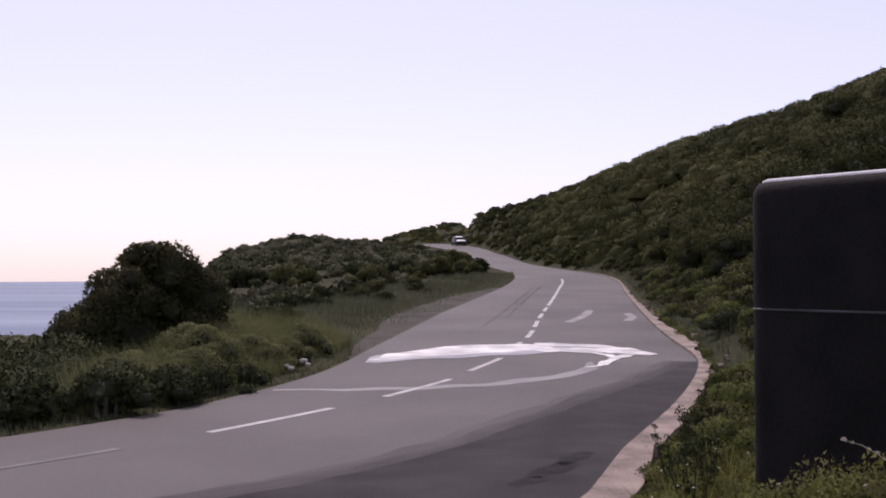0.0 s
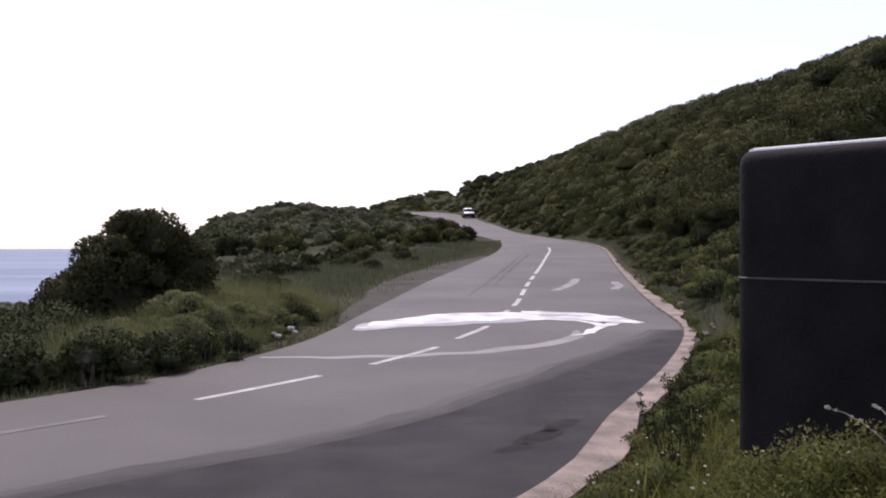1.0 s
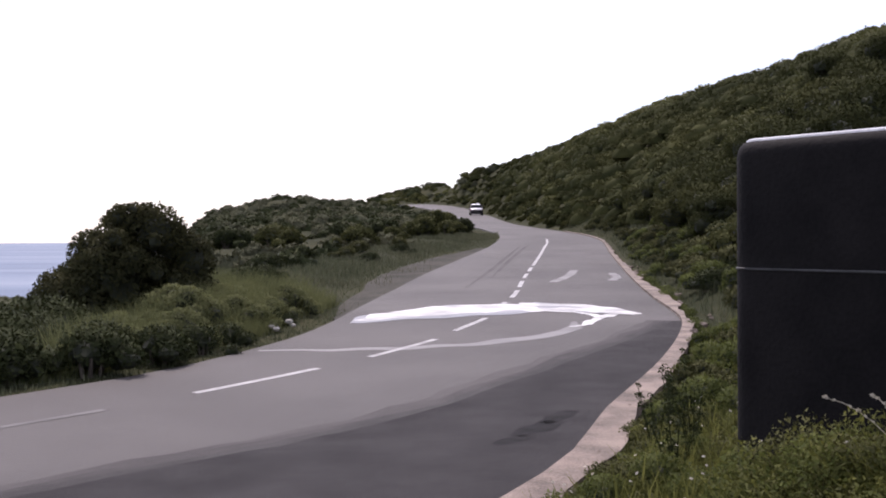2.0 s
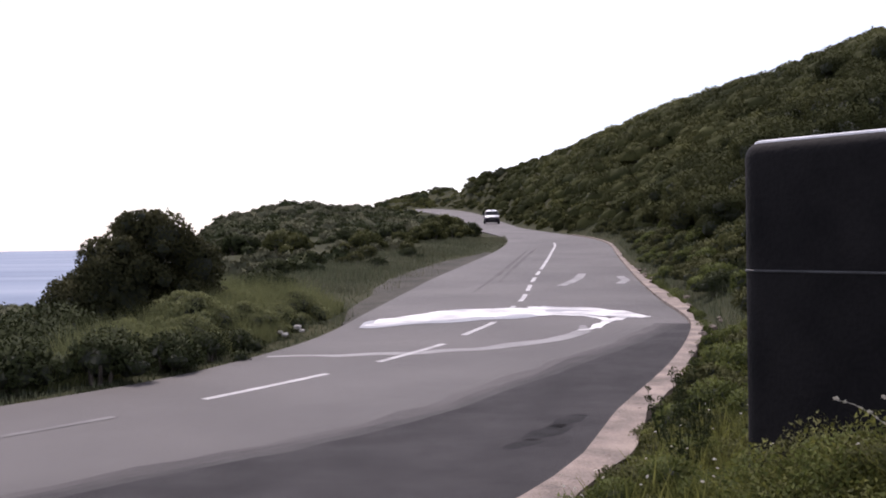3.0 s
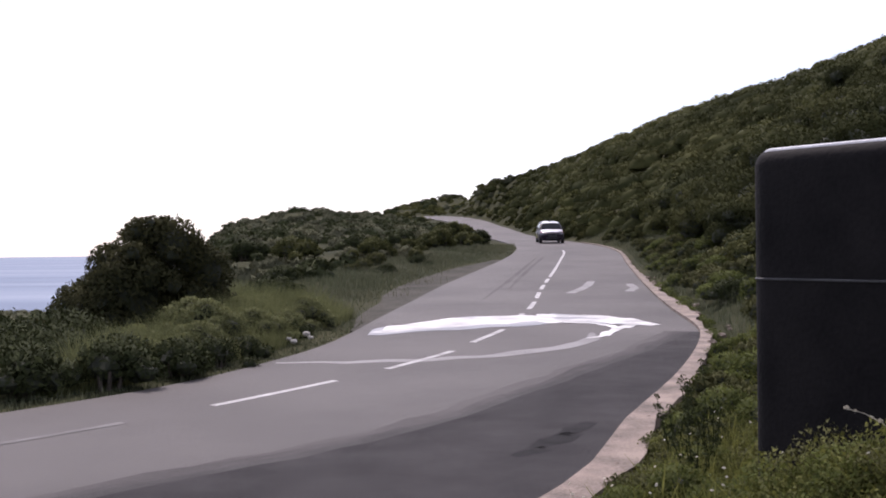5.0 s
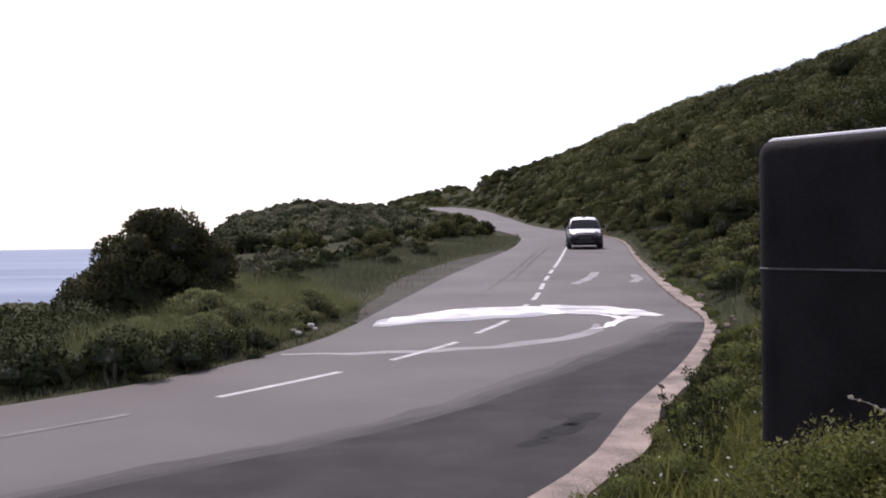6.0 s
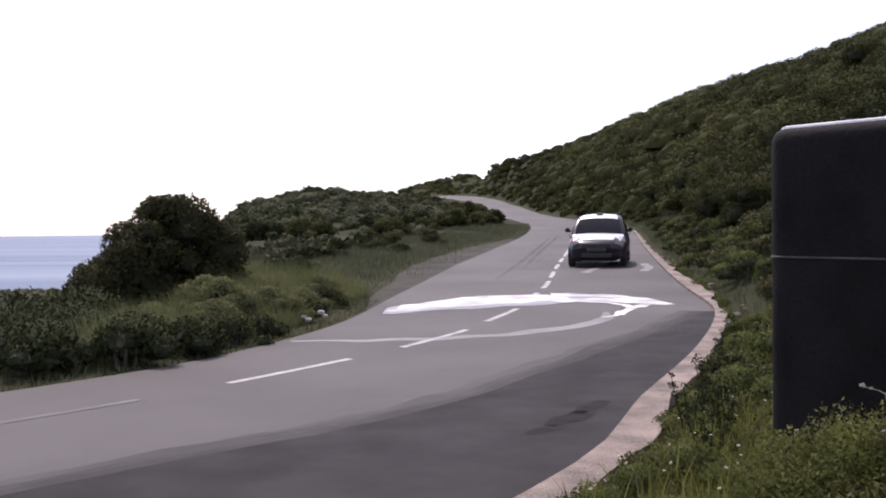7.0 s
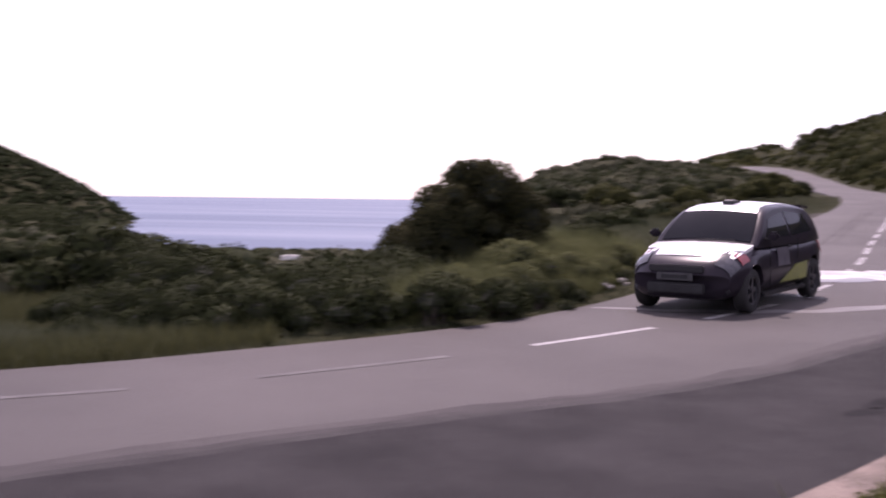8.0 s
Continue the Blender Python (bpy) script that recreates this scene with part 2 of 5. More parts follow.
# the hill's crest: degrees to the right of the road's axis, metres away, height
CREST_AZ = [-8, -4.4, -2.6, -1.4, 0.3, 0.8, 1.3, 1.75, 5.5, 8.8, 12.2, 16.8, 21, 30, 45, 70, 110, 180]
CREST_R = [215, 215, 212, 210, 206, 204, 198, 188, 170, 155, 140, 126, 112, 105, 100, 95, 90, 90]
CREST_Z = [5.0, 6.2, 8.8, 9.8, 10.9, 10.6, 9.4, 12.0, 13.6, 15.4, 16.6, 17.7, 18.8, 22, 25, 22, 12, 8]
CREST_D = signed(RIGHT, np.array([r * math.sin(radians(a)) for a, r in zip(CREST_AZ, CREST_R)]), np.array([r * math.cos(radians(a)) for a, r in zip(CREST_AZ, CREST_R)]))


def ground_z(x, y):
    x, y = np.asarray(x, float), np.asarray(y, float)
    base = road_z(y)
    dl, dr = -signed(LEFT, x, y), signed(RIGHT, x, y)
    az, r = np.degrees(np.arctan2(x, y)), np.hypot(x, y)
    seaward = (az < -8.5) & (az > -80) & (r > 30)
    dl = np.where(seaward, np.abs(dl), dl)
    # seaward side: falls away from the road, low hills behind
    fall = 0.03 * np.maximum(0, -x - 5)
    left = base - fall - 0.02 * np.clip(dl, 0, 6) + (0.2 * np.clip((dl - 1.8) / 1.5, 0, 1) - 0.03) * np.clip(y / 30, 0, 1)
    for cx, cy, h, sx, sy in ((-23, 186, 1.6, 8, 16), (-33, 175, -0.8, 9, 20)):
        left = left + h * np.exp(-((x - cx) / sx) ** 2 - ((y - cy) / sy) ** 2)
    valley = np.clip((-az - 10) / 5, 0, 1) * np.clip((dl - 0.5) / 4, 0, 1)
    valley = valley * valley * (3 - 2 * valley)
    left = left + (0.1 - 0.048 * np.maximum(0, r - 9) - left) * valley
    # a headland across the bay
    u = np.maximum(0, np.hypot((x + 780) / 390, (y - 640) / 230))
    left = np.where(r > 420, np.maximum(left, -26 + 150 * np.clip(1 - u, 0, 1) ** 0.75), left)
    shore = np.clip((-az - 31.2) / 2.5, 0, 1) * np.clip((r - 170) / 240, 0, 1) * np.clip((90 + az) / 20, 0, 1)
    left = np.maximum(left, np.where(shore > 0, -26 + 17.5 * shore, -26))
    left = np.maximum(left, -26)
    # landward side: a verge, then the hill up to its crest
    cr, cz = np.interp(az, CREST_AZ, CREST_R), np.interp(az, CREST_AZ, CREST_Z)
    verge = base - 0.05 + 0.2 * np.clip((dr - 0.35) / 0.6, 0, 1) + 0.11 * np.clip(dr - 0.5, 0, 4)
    top = np.maximum(np.interp(az, CREST_AZ, CREST_D), np.where(np.abs(az) > 40, 60, 6))
    s = np.clip((dr - 1.0) / (top - 1.0), 0, 1)
    slope = verge + np.maximum(cz - verge, 0) * (0.35 * s + 0.65 * s * s * (3 - 2 * s)) * np.clip((r - 7) / 30, 0, 1)
    over = np.clip((r - cr) / 60, 0, 1)
    mound = 0.38 * np.exp(-((x - 1.85) / 0.8) ** 2 - ((y - 4.5) / 0.65) ** 2) * np.clip((dr - 0.5) / 0.8, 0, 1)
    right = slope - 14 * over + mound
    z = np.where((dr > 0) & ~seaward, right, left)
    between = (dl < 0) & (dr < 0) & (dl > -9)
    z = np.where(between, base - 0.10, z)
    return z


# ---- ground, sea ----
def build_ground():
    az = np.concatenate([np.arange(-180, -70, 5.0), np.arange(-70, -30, 1.5), np.arange(-30, 45, 0.45), np.arange(45, 75, 1.5), np.arange(75, 180, 5.0)])
    rad = np.concatenate([[0.001], np.arange(1.0, 30, 0.5), 30 * 1.022 ** np.arange(0, 170)])
    rad = rad[rad < 1150]
    a, r = np.meshgrid(np.radians(az), rad, indexing="ij")
    x, y = 0.5 - np.sin(a) * r, np.cos(a) * r - 0.6
    z = ground_z(x, y)
    rough = np.array([noise.noise((u * 0.13, v * 0.13, 0)) + 0.5 * noise.noise((u * 0.4, v * 0.4, 3)) for u, v in zip(x.ravel(), y.ravel())]).reshape(x.shape)
    away = np.clip(np.minimum(np.abs(signed(LEFT, x, y)), np.abs(signed(RIGHT, x, y))) / 4 - 0.3, 0, 1)
    road = (signed(LEFT, x, y) > 0) & (signed(RIGHT, x, y) < 0)
    z = z + np.where(road, 0, rough * away * np.clip(0.12 + r / 260, 0, 3.0))
    na, nr = x.shape
    i, j = np.meshgrid(np.arange(na), np.arange(nr - 1), indexing="ij")
    k = (i + 1) % na
    faces = np.stack([i * nr + j, k * nr + j, k * nr + j + 1, i * nr + j + 1], -1).reshape(-1, 4)[:, ::-1]
    ob = new("ground", mesh_of("ground", np.stack([x, y, z], -1).reshape(-1, 3), faces, SOIL, True))
    tagged(ob, "scrub-covered coastal slope of dry soil and low plants", "ground", kind="structure")
    bm = bmesh.new()
    ring = [bm.verts.new((4950 * math.sin(k * math.tau / 96), 4950 * math.cos(k * math.tau / 96), EYE - 22)) for k in range(96)]
    bm.faces.new(ring)
    tagged(part("water", bm, SEA, smooth=False), "calm blue sea shining under a hazy sky", "sea", kind="structure")


def ribbon(name, a, b, mat, lift=0.0, thick=0.12, rows=8):
    """A strip of road between two lines of the plan with the same number of points."""
    n = len(a)
    verts, faces = [], []
    for k in range(rows + 1):
        p = a + (b - a) * (k / rows)
        verts.append(np.column_stack([p, road_z(p[:, 1]) + lift]))
    low = [np.column_stack([p, road_z(p[:, 1]) + lift - thick]) for p in (a, b)]
    v = np.concatenate([low[0], *verts, low[1]])
    for k in range(rows + 2):
        i = np.arange(n - 1)
        faces.append(np.stack([k * n + i, (k + 1) * n + i, (k + 1) * n + i + 1, k * n + i + 1], -1))
    me = mesh_of(name, v, np.concatenate(faces)[:, ::-1], mat, True)
    me.set_sharp_from_angle(angle=radians(30))
    return new(name, me)


def resample(line, n):
    s = np.concatenate([[0], np.cumsum(np.hypot(*np.diff(line, axis=0).T))])
    u = np.linspace(0, s[-1], n)
    return np.column_stack([np.interp(u, s, line[:, 0]), np.interp(u, s, line[:, 1])])


def matched(line, other):
    """For each point of a line, the nearest one of another, never going back."""
    dense, out, last = resample(other, 3000), [], 0
    for p in line:
        d = np.hypot(*(dense - p).T)
        d[:last] = 1e9
        d[last + 90:] = 1e9
        last = int(np.argmin(d))
        out.append(dense[last])
    return np.array(out)


def flat_shape(name, outline, mat, lift, parent=None, label=""):
    """A thin painted shape lying on the road."""
    bm = bmesh.new()
    face = bm.faces.new([bm.verts.new((x, y, float(road_z(y)) + lift)) for x, y in outline])
    bmesh.ops.triangulate(bm, faces=[face])
    return part(name, bm, mat, parent, label, smooth=False)


def stripe(line, width):
    """The outline of a band along a line of the plan."""
    line = np.asarray(line, float)
    t = np.gradient(line, axis=0)
    t /= np.hypot(*t.T)[:, None]
    nrm = np.column_stack([-t[:, 1], t[:, 0]]) * (np.asarray(width, float).reshape(-1, 1) / 2)
    return np.concatenate([line + nrm, (line - nrm)[::-1]])


def ragged(outline, size, freq, seed):
    """Breaks a smooth outline into an uneven one."""
    p = resample(np.vstack([outline, outline[:1]]), 140)[:-1]
    return [(x + size * noise.noise((x * freq, y * freq, seed)), y + 2.5 * size * noise.noise((x * freq, y * freq, seed + 9))) for x, y in p]


CENTRE = spline([(-30, -9.5), (-16, 0.6), (-9, 5.9), (-6.0, 8.15), (-4.84, 9.17), (-3.4, 10.85), (-2.46, 12.15), (-1.36, 13.9), (-0.8, 14.9), (0.04, 16.76), (0.46, 18.2), (1.05, 20.3), (1.54, 23.2), (1.96, 25.8), (2.7, 32.0),
                 (3.73, 40.0), (5.0, 50), (6.3, 61), (6.75, 72), (6.2, 85), (5.4, 104), (5.1, 125), (4.6, 148), (2.2, 166), (-3, 180), (-20, 196)], 0.1)


def build_road():
    left = resample(LEFT, 420)
    road = ribbon("road", left, matched(left, RIGHT), ASPHALT)
    tagged(road, "two-lane coast road of worn grey asphalt", "road", kind="structure")
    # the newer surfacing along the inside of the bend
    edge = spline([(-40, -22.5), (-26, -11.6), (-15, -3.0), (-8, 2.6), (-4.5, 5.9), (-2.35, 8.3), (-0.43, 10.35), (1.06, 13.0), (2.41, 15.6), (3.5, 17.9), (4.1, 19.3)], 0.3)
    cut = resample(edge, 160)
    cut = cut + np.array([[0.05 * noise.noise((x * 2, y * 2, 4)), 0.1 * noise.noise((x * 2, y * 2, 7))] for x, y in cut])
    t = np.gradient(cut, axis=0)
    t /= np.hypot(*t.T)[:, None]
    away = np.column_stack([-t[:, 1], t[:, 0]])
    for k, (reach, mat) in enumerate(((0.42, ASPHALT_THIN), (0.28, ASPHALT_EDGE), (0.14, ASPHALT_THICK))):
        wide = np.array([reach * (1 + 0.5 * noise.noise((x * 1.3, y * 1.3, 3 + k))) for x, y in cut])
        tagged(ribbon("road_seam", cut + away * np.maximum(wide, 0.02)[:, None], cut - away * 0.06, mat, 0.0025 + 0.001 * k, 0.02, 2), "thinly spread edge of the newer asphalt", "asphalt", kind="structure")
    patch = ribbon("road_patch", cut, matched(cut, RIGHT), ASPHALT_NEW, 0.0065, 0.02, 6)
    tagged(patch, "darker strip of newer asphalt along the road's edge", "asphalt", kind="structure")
    # centre line
    s = np.concatenate([[0], np.cumsum(np.hypot(*np.diff(CENTRE, axis=0).T))])
    at = lambda q: np.array([np.interp(q, s, CENTRE[:, 0]), np.interp(q, s, CENTRE[:, 1])])
    start = s[np.argmin(np.hypot(*(CENTRE - (-2.46, 12.15)).T))]
    length, gap = 2.12, 1.18
    for k in range(-6, 16):
        q0 = start + k * (length + gap)
        if at(q0)[1] > 36.5:
            break
        pts = np.array([at(q0 + length * u) for u in np.linspace(0, 1, 5)])
        worn = k < 0
        dash = flat_shape("centre_line_dash", stripe(pts, [0.11] * 5), PAINT_FAINT if worn else PAINT, 0.004)
        tagged(dash, "worn white paint dash nearly rubbed off" if worn else "white painted dash of the road's centre line", "road marking", "centre line dashes", "structure")
    pts = np.array([at(q) for q in np.arange(q0, start + 15 * (length + gap) + length, 0.5)])
    tagged(flat_shape("centre_line", stripe(pts, [0.11] * len(pts)), PAINT, 0.004), "unbroken white centre line towards the crest", "road marking", kind="structure")
    # pale spill across the road
    spill = tagged(new("white_spill"), "white paint spilt across the road in a swirl", "spill")
    line = spline([(-1.2, 19.75), (-0.7, 20.5), (0.1, 21.3), (1.2, 22.05), (2.1, 22.15)], 0.3)
    width = np.interp(np.linspace(0, 1, len(line)), [0, 0.2, 0.6, 0.9, 1], [0.12, 0.75, 1.6, 1.35, 0.6])
    flat_shape("spill_fringe", ragged(stripe(line - (0.0, 0.3), width * 1.35), 0.2, 1.1, 12), SPILL_THIN, 0.006, spill, "thin grey fringe of the spill")
    flat_shape("spill_band", ragged(stripe(line, width), 0.12, 1.6, 1), SPILL, 0.007, spill)
    wing = spline([(1.7, 22.3), (2.6, 21.8), (3.2, 21.2), (3.7, 20.6)], 0.2)
    flat_shape("spill_film", ragged(stripe(wing, np.linspace(2.1, 0.4, len(wing))), 0.12, 2.0, 15), SPILL_THIN, 0.0065, spill, "thin grey film inside the swirl")
    curls = (([(1.8, 22.7), (2.6, 22.6), (3.2, 22.1), (3.75, 20.6)], 0.6, 0.25), ([(1.7, 21.5), (2.5, 21.7), (3.2, 21.2), (3.75, 20.5)], 0.75, 0.3),
             ([(3.6, 20.9), (3.1, 20.2), (2.75, 19.3), (2.35, 18.4)], 0.3, 0.1), ([(2.2, 21.3), (2.75, 20.9), (3.0, 20.2), (2.6, 18.7)], 0.22, 0.08), ([(2.9, 21.9), (3.3, 21.5), (3.0, 20.8)], 0.2, 0.1))
    for k, (pts, w0, w1) in enumerate(curls):
        curl = spline(pts, 0.2)
        flat_shape("spill_curl", ragged(stripe(curl, np.linspace(w0, w1, len(curl))), 0.1, 2.2, 2 + k), SPILL, 0.0075 + 0.0006 * k, spill)
    arc = spline([(-2.3, 15.7), (-1.0, 15.75), (0.5, 16.2), (1.6, 17.1), (2.25, 18.1), (2.45, 19.3)], 0.3)
    flat_shape("spill_trace", ragged(stripe(arc, np.interp(np.linspace(0, 1, len(arc)), [0, 0.3, 0.8, 1], [0.1, 0.38, 0.3, 0.08])), 0.07, 1.5, 5), PAINT_WORN, 0.0035, spill, "thin dried trace of the spill")
    for p, q, wide, seed in (((3.2, 29.4), (4.4, 34.8), 0.26, 3), ((4.75, 29.8), (5.3, 33.2), 0.24, 8)):
        blot = flat_shape("paint_blot", ragged(stripe(spline([p, ((p[0] + q[0]) / 2 + 0.12, (p[1] + q[1]) / 2), q], 0.3), wide), 0.05, 1.3, seed), PAINT_WORN, 0.005)
        tagged(blot, "faded pale paint blot on the asphalt", "spill", "paint blots")
    # faint tyre marks
    for pts in ([(0.9, 27.5), (1.9, 35), (2.9, 43), (4.2, 53)], [(1.7, 31), (2.4, 37), (3.4, 45), (4.9, 56)]):
        marks = spline(pts, 0.5)
        tagged(flat_shape("tyre_mark", stripe(marks, np.interp(np.linspace(0, 1, len(marks)), [0, 0.3, 0.8, 1], [0.04, 0.15, 0.15, 0.04])), ASPHALT_THIN, 0.003), "faint dark tyre mark on the worn asphalt", "tyre mark", "tyre marks", "structure")
    # dark stains on the newer asphalt
    for x, y, long, wide, turn, seed in ((0.95, 10.05, 0.8, 0.3, 58, 1), (1.2, 10.6, 0.7, 0.24, 62, 4), (0.7, 9.55, 0.5, 0.22, 50, 7)):
        ends = [(x + k * long / 2 * math.cos(radians(turn)), y + k * long / 2 * math.sin(radians(turn))) for k in (-1, 0, 1)]
        stain = flat_shape("oil_stain", ragged(stripe(ends, [wide * 0.5, wide, wide * 0.6]), 0.022, 5.0, seed), STAIN, 0.0078)
        tagged(stain, "dark oily stain on the newer asphalt", "stain", "road stains")
    # bare gravel beside the seaward edge
    edge = resample(LEFT[(LEFT[:, 1] > 20) & (LEFT[:, 1] < 52)], 120)
    t = np.gradient(edge, axis=0)
    t /= np.hypot(*t.T)[:, None]
    wide = np.interp(edge[:, 1], [20, 24, 32, 42, 52], [0.1, 0.5, 1.2, 1.3, 0.3]) + 0.1 * np.array([noise.noise((x * 0.5, y * 0.4, 2)) for x, y in edge])
    outer = edge + np.column_stack([-t[:, 1], t[:, 0]]) * np.maximum(wide, 0.08)[:, None]
    tagged(ribbon("verge", outer, edge, GRAVEL, 0.0, 0.2, 4), "bare grey gravel beside the asphalt", "gravel", kind="structure")
    # pale kerb strip on the hill side
    inner = resample(RIGHT[(RIGHT[:, 1] > -6) & (RIGHT[:, 1] < 76)], 220)
    t = np.gradient(inner, axis=0)
    t /= np.hypot(*t.T)[:, None]
    nrm = np.column_stack([t[:, 1], -t[:, 0]])
    wide = np.interp(inner[:, 1], [0, 9, 14, 17, 20, 24, 30, 45, 76], [0.42, 0.35, 0.28, 0.18, 0.13, 0.34, 0.26, 0.17, 0.12])
    wide = np.maximum(wide + np.array([0.14 * noise.noise((x, y, 2)) + 0.04 * noise.noise((x * 2.3, y * 2.3, 6)) for x, y in inner]), 0.07)
    kerb = tagged(new("kerb"), "pale crumbling concrete kerb strip beside the asphalt", "kerb", kind="structure")
    outer = inner + nrm * wide[:, None]
    k0 = 0
    while k0 < len(inner) - 2:
        k1 = min(k0 + 8, len(inner) - 1)
        seg = ribbon("kerb_stone", inner[k0:k1 + 1] * 0.998 + outer[k0:k1 + 1] * 0.002, outer[k0:k1 + 1], CONCRETE, 0.05, 0.2, 3)
        seg.parent = kerb
        k0 = k1


build_ground()
build_road()


# ---- plants ----
def leaf_cloud(rng, blobs, count, size, flat=0.75):
    """Leaf sprays round the surfaces of overlapping blobs: corners and faces."""
    b = np.array(blobs)
    w = b[:, 3] ** 2
    pick = rng.choice(len(b), count, p=w / w.sum())
    d = rng.normal(size=(count, 3))
    d /= np.linalg.norm(d, axis=1)[:, None]
    d[:, 2] = np.where(d[:, 2] < -0.35, -d[:, 2], d[:, 2])
    rad = b[pick, 3] * (1 - 0.4 * rng.random(count) ** 2 + 0.06 * rng.normal(size=count))
    c = b[pick, :3] + d * rad[:, None] * (1, 1, flat)
    u = rng.normal(size=(count, 3)) + 0.3 * d
    u /= np.linalg.norm(u, axis=1)[:, None]
    v = np.cross(u, rng.normal(size=(count, 3)))
    v /= np.linalg.norm(v, axis=1)[:, None]
    flip = np.where(np.einsum("ij,ij->i", np.cross(u, v), d) < 0, -1.0, 1.0)[:, None]
    v = v * flip
    s = size * (0.6 + 0.9 * rng.random(count))[:, None]
    verts = np.stack([c - u * s * 0.8 - v * s * 0.45, c + u * s, c - u * s * 0.5 + v * s * 0.6], 1).reshape(-1, 3)
    verts[:, 2] = np.maximum(verts[:, 2], 0.0)
    out = 0.75 * d + 0.25 * np.cross(u, v)
    return verts, np.arange(count * 3).reshape(-1, 3), np.repeat(out, 3, axis=0)


def soft_normals(me, normals):
    n = normals / np.maximum(np.linalg.norm(normals, axis=1), 1e-6)[:, None]
    me.polygons.foreach_set("use_smooth", np.full(len(me.polygons), True))
    me.normals_split_custom_set_from_vertices(n.astype(np.float32))
    return me


def lumps(rng, wide, high, n):
    """Blobs that make up an uneven crown standing on the ground."""
    out = [(0, 0, high * 0.45, min(wide, high) * 0.5)]
    for _ in range(n):
        a, q = rng.random() * math.tau, wide * 0.5 * math.sqrt(rng.random())
        top = high * (1 - 0.45 * (q / (wide * 0.5)) ** 2)
        rr = high * (0.2 + 0.16 * rng.random())
        out.append((q * math.cos(a), q * math.sin(a), max(rr * 0.6, (top - rr) * (0.45 + 0.55 * rng.random())), rr))
    return out


def make_shrub(seed, wide, high, count, size, mat, label, group, n=9, flat=0.85, blobs=None, name="shrub", category="shrub"):
    """A shrub: stems, solid cores coloured dark for inner shade, and a crown of leaf sprays."""
    rng = np.random.default_rng(seed)
    blobs = blobs or lumps(rng, wide, high, n)
    shrub = tagged(new(name), label, category, group)
    v, f, out = leaf_cloud(rng, blobs, count, size, flat)
    crown = new("crown", soft_normals(mesh_of("crown", v, f, mat), out))
    crown.parent = shrub
    # Solid blobs, coloured dark as the shade behind the leaves.
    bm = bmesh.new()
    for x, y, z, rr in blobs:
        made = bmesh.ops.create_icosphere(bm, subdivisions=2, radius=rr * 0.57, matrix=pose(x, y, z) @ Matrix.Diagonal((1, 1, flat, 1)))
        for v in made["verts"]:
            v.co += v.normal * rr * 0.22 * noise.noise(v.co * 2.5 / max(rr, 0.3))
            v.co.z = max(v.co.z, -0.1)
    tagged(part("core", bm, CORE_SHADE, shrub), kind="stuff")
    bm = bmesh.new()
    for k in range(4):
        a = rng.random() * math.tau
        foot, tip = Vector((0.08 * math.cos(a), 0.08 * math.sin(a), -0.25)), Vector((wide * 0.14 * math.cos(a), wide * 0.14 * math.sin(a), high * 0.45))
        m = Matrix.Translation((foot + tip) / 2) @ (tip - foot).to_track_quat("Z", "Y").to_matrix().to_4x4()
        bmesh.ops.create_cone(bm, segments=6, radius1=0.05, radius2=0.02, depth=(tip - foot).length, matrix=m, cap_ends=True)
    part("stem", bm, BARK, shrub)
    return shrub


def ground_at(x, y):
    return float(ground_z(np.array([x]), np.array([y]))[0])


def place(ob, x, y, scale=1.0, sink=0.08, turn=None, grow=None):
    c = copy_thing(ob, pose(x, y, ground_at(x, y) - sink, 0, 0, random.random() * 360 if turn is None else turn))
    c.scale = (scale, scale, scale * (grow or random.uniform(0.85, 1.1)))
    return c


def remove(ob):
    for o in (*ob.children_recursive, ob):
        bpy.data.objects.remove(o)


def scrub(name, seed, spots, leaves, size, mat, label, full=0.84):
    """Far shrubs that nobody could count, joined into one mesh; spots: (x, y, width, height)."""
    rng = np.random.default_rng(seed)
    verts, normals = [], []
    plan = np.array(spots)
    for (x, y, wide, high), z in zip(spots, ground_z(plan[:, 0], plan[:, 1])):
        v, f, out = leaf_cloud(rng, lumps(rng, wide, high, 5), leaves, size, 0.85)
        verts.append(v + (x, y, z - 0.12))
        normals.append(out)
        # a closed inside
        a, k = np.meshgrid(np.linspace(0, math.tau, 13)[:-1], np.array([0.0, 0.4, 0.7, 0.9, 1.0]))
        w = wide * 0.5 * full * np.sqrt(np.maximum(1 - k ** 2, 0.004)) * (0.85 + 0.3 * rng.random(k.shape))
        v = np.stack([x + w * np.cos(a), y + w * np.sin(a), z - 0.2 + (high * 0.88 * full) * k * (0.85 + 0.3 * rng.random(k.shape))], -1).reshape(-1, 3)
        i, j = (g.ravel() for g in np.meshgrid(np.arange(4), np.arange(12), indexing="ij"))
        a, b, c, d = i * 12 + j, i * 12 + (j + 1) % 12, (i + 1) * 12 + (j + 1) % 12, (i + 1) * 12 + j
        t = np.concatenate([np.stack([a, b, c], 1), np.stack([a, c, d], 1)]).ravel()
        verts.append(v[t])
        normals.append(v[t] - (x, y, z))
    v = np.concatenate(verts)
    me = mesh_of(name, v, np.arange(len(v)).reshape(-1, 3), mat)
    tagged(new(name, soft_normals(me, np.concatenate(normals))), label, "scrub", kind="stuff")


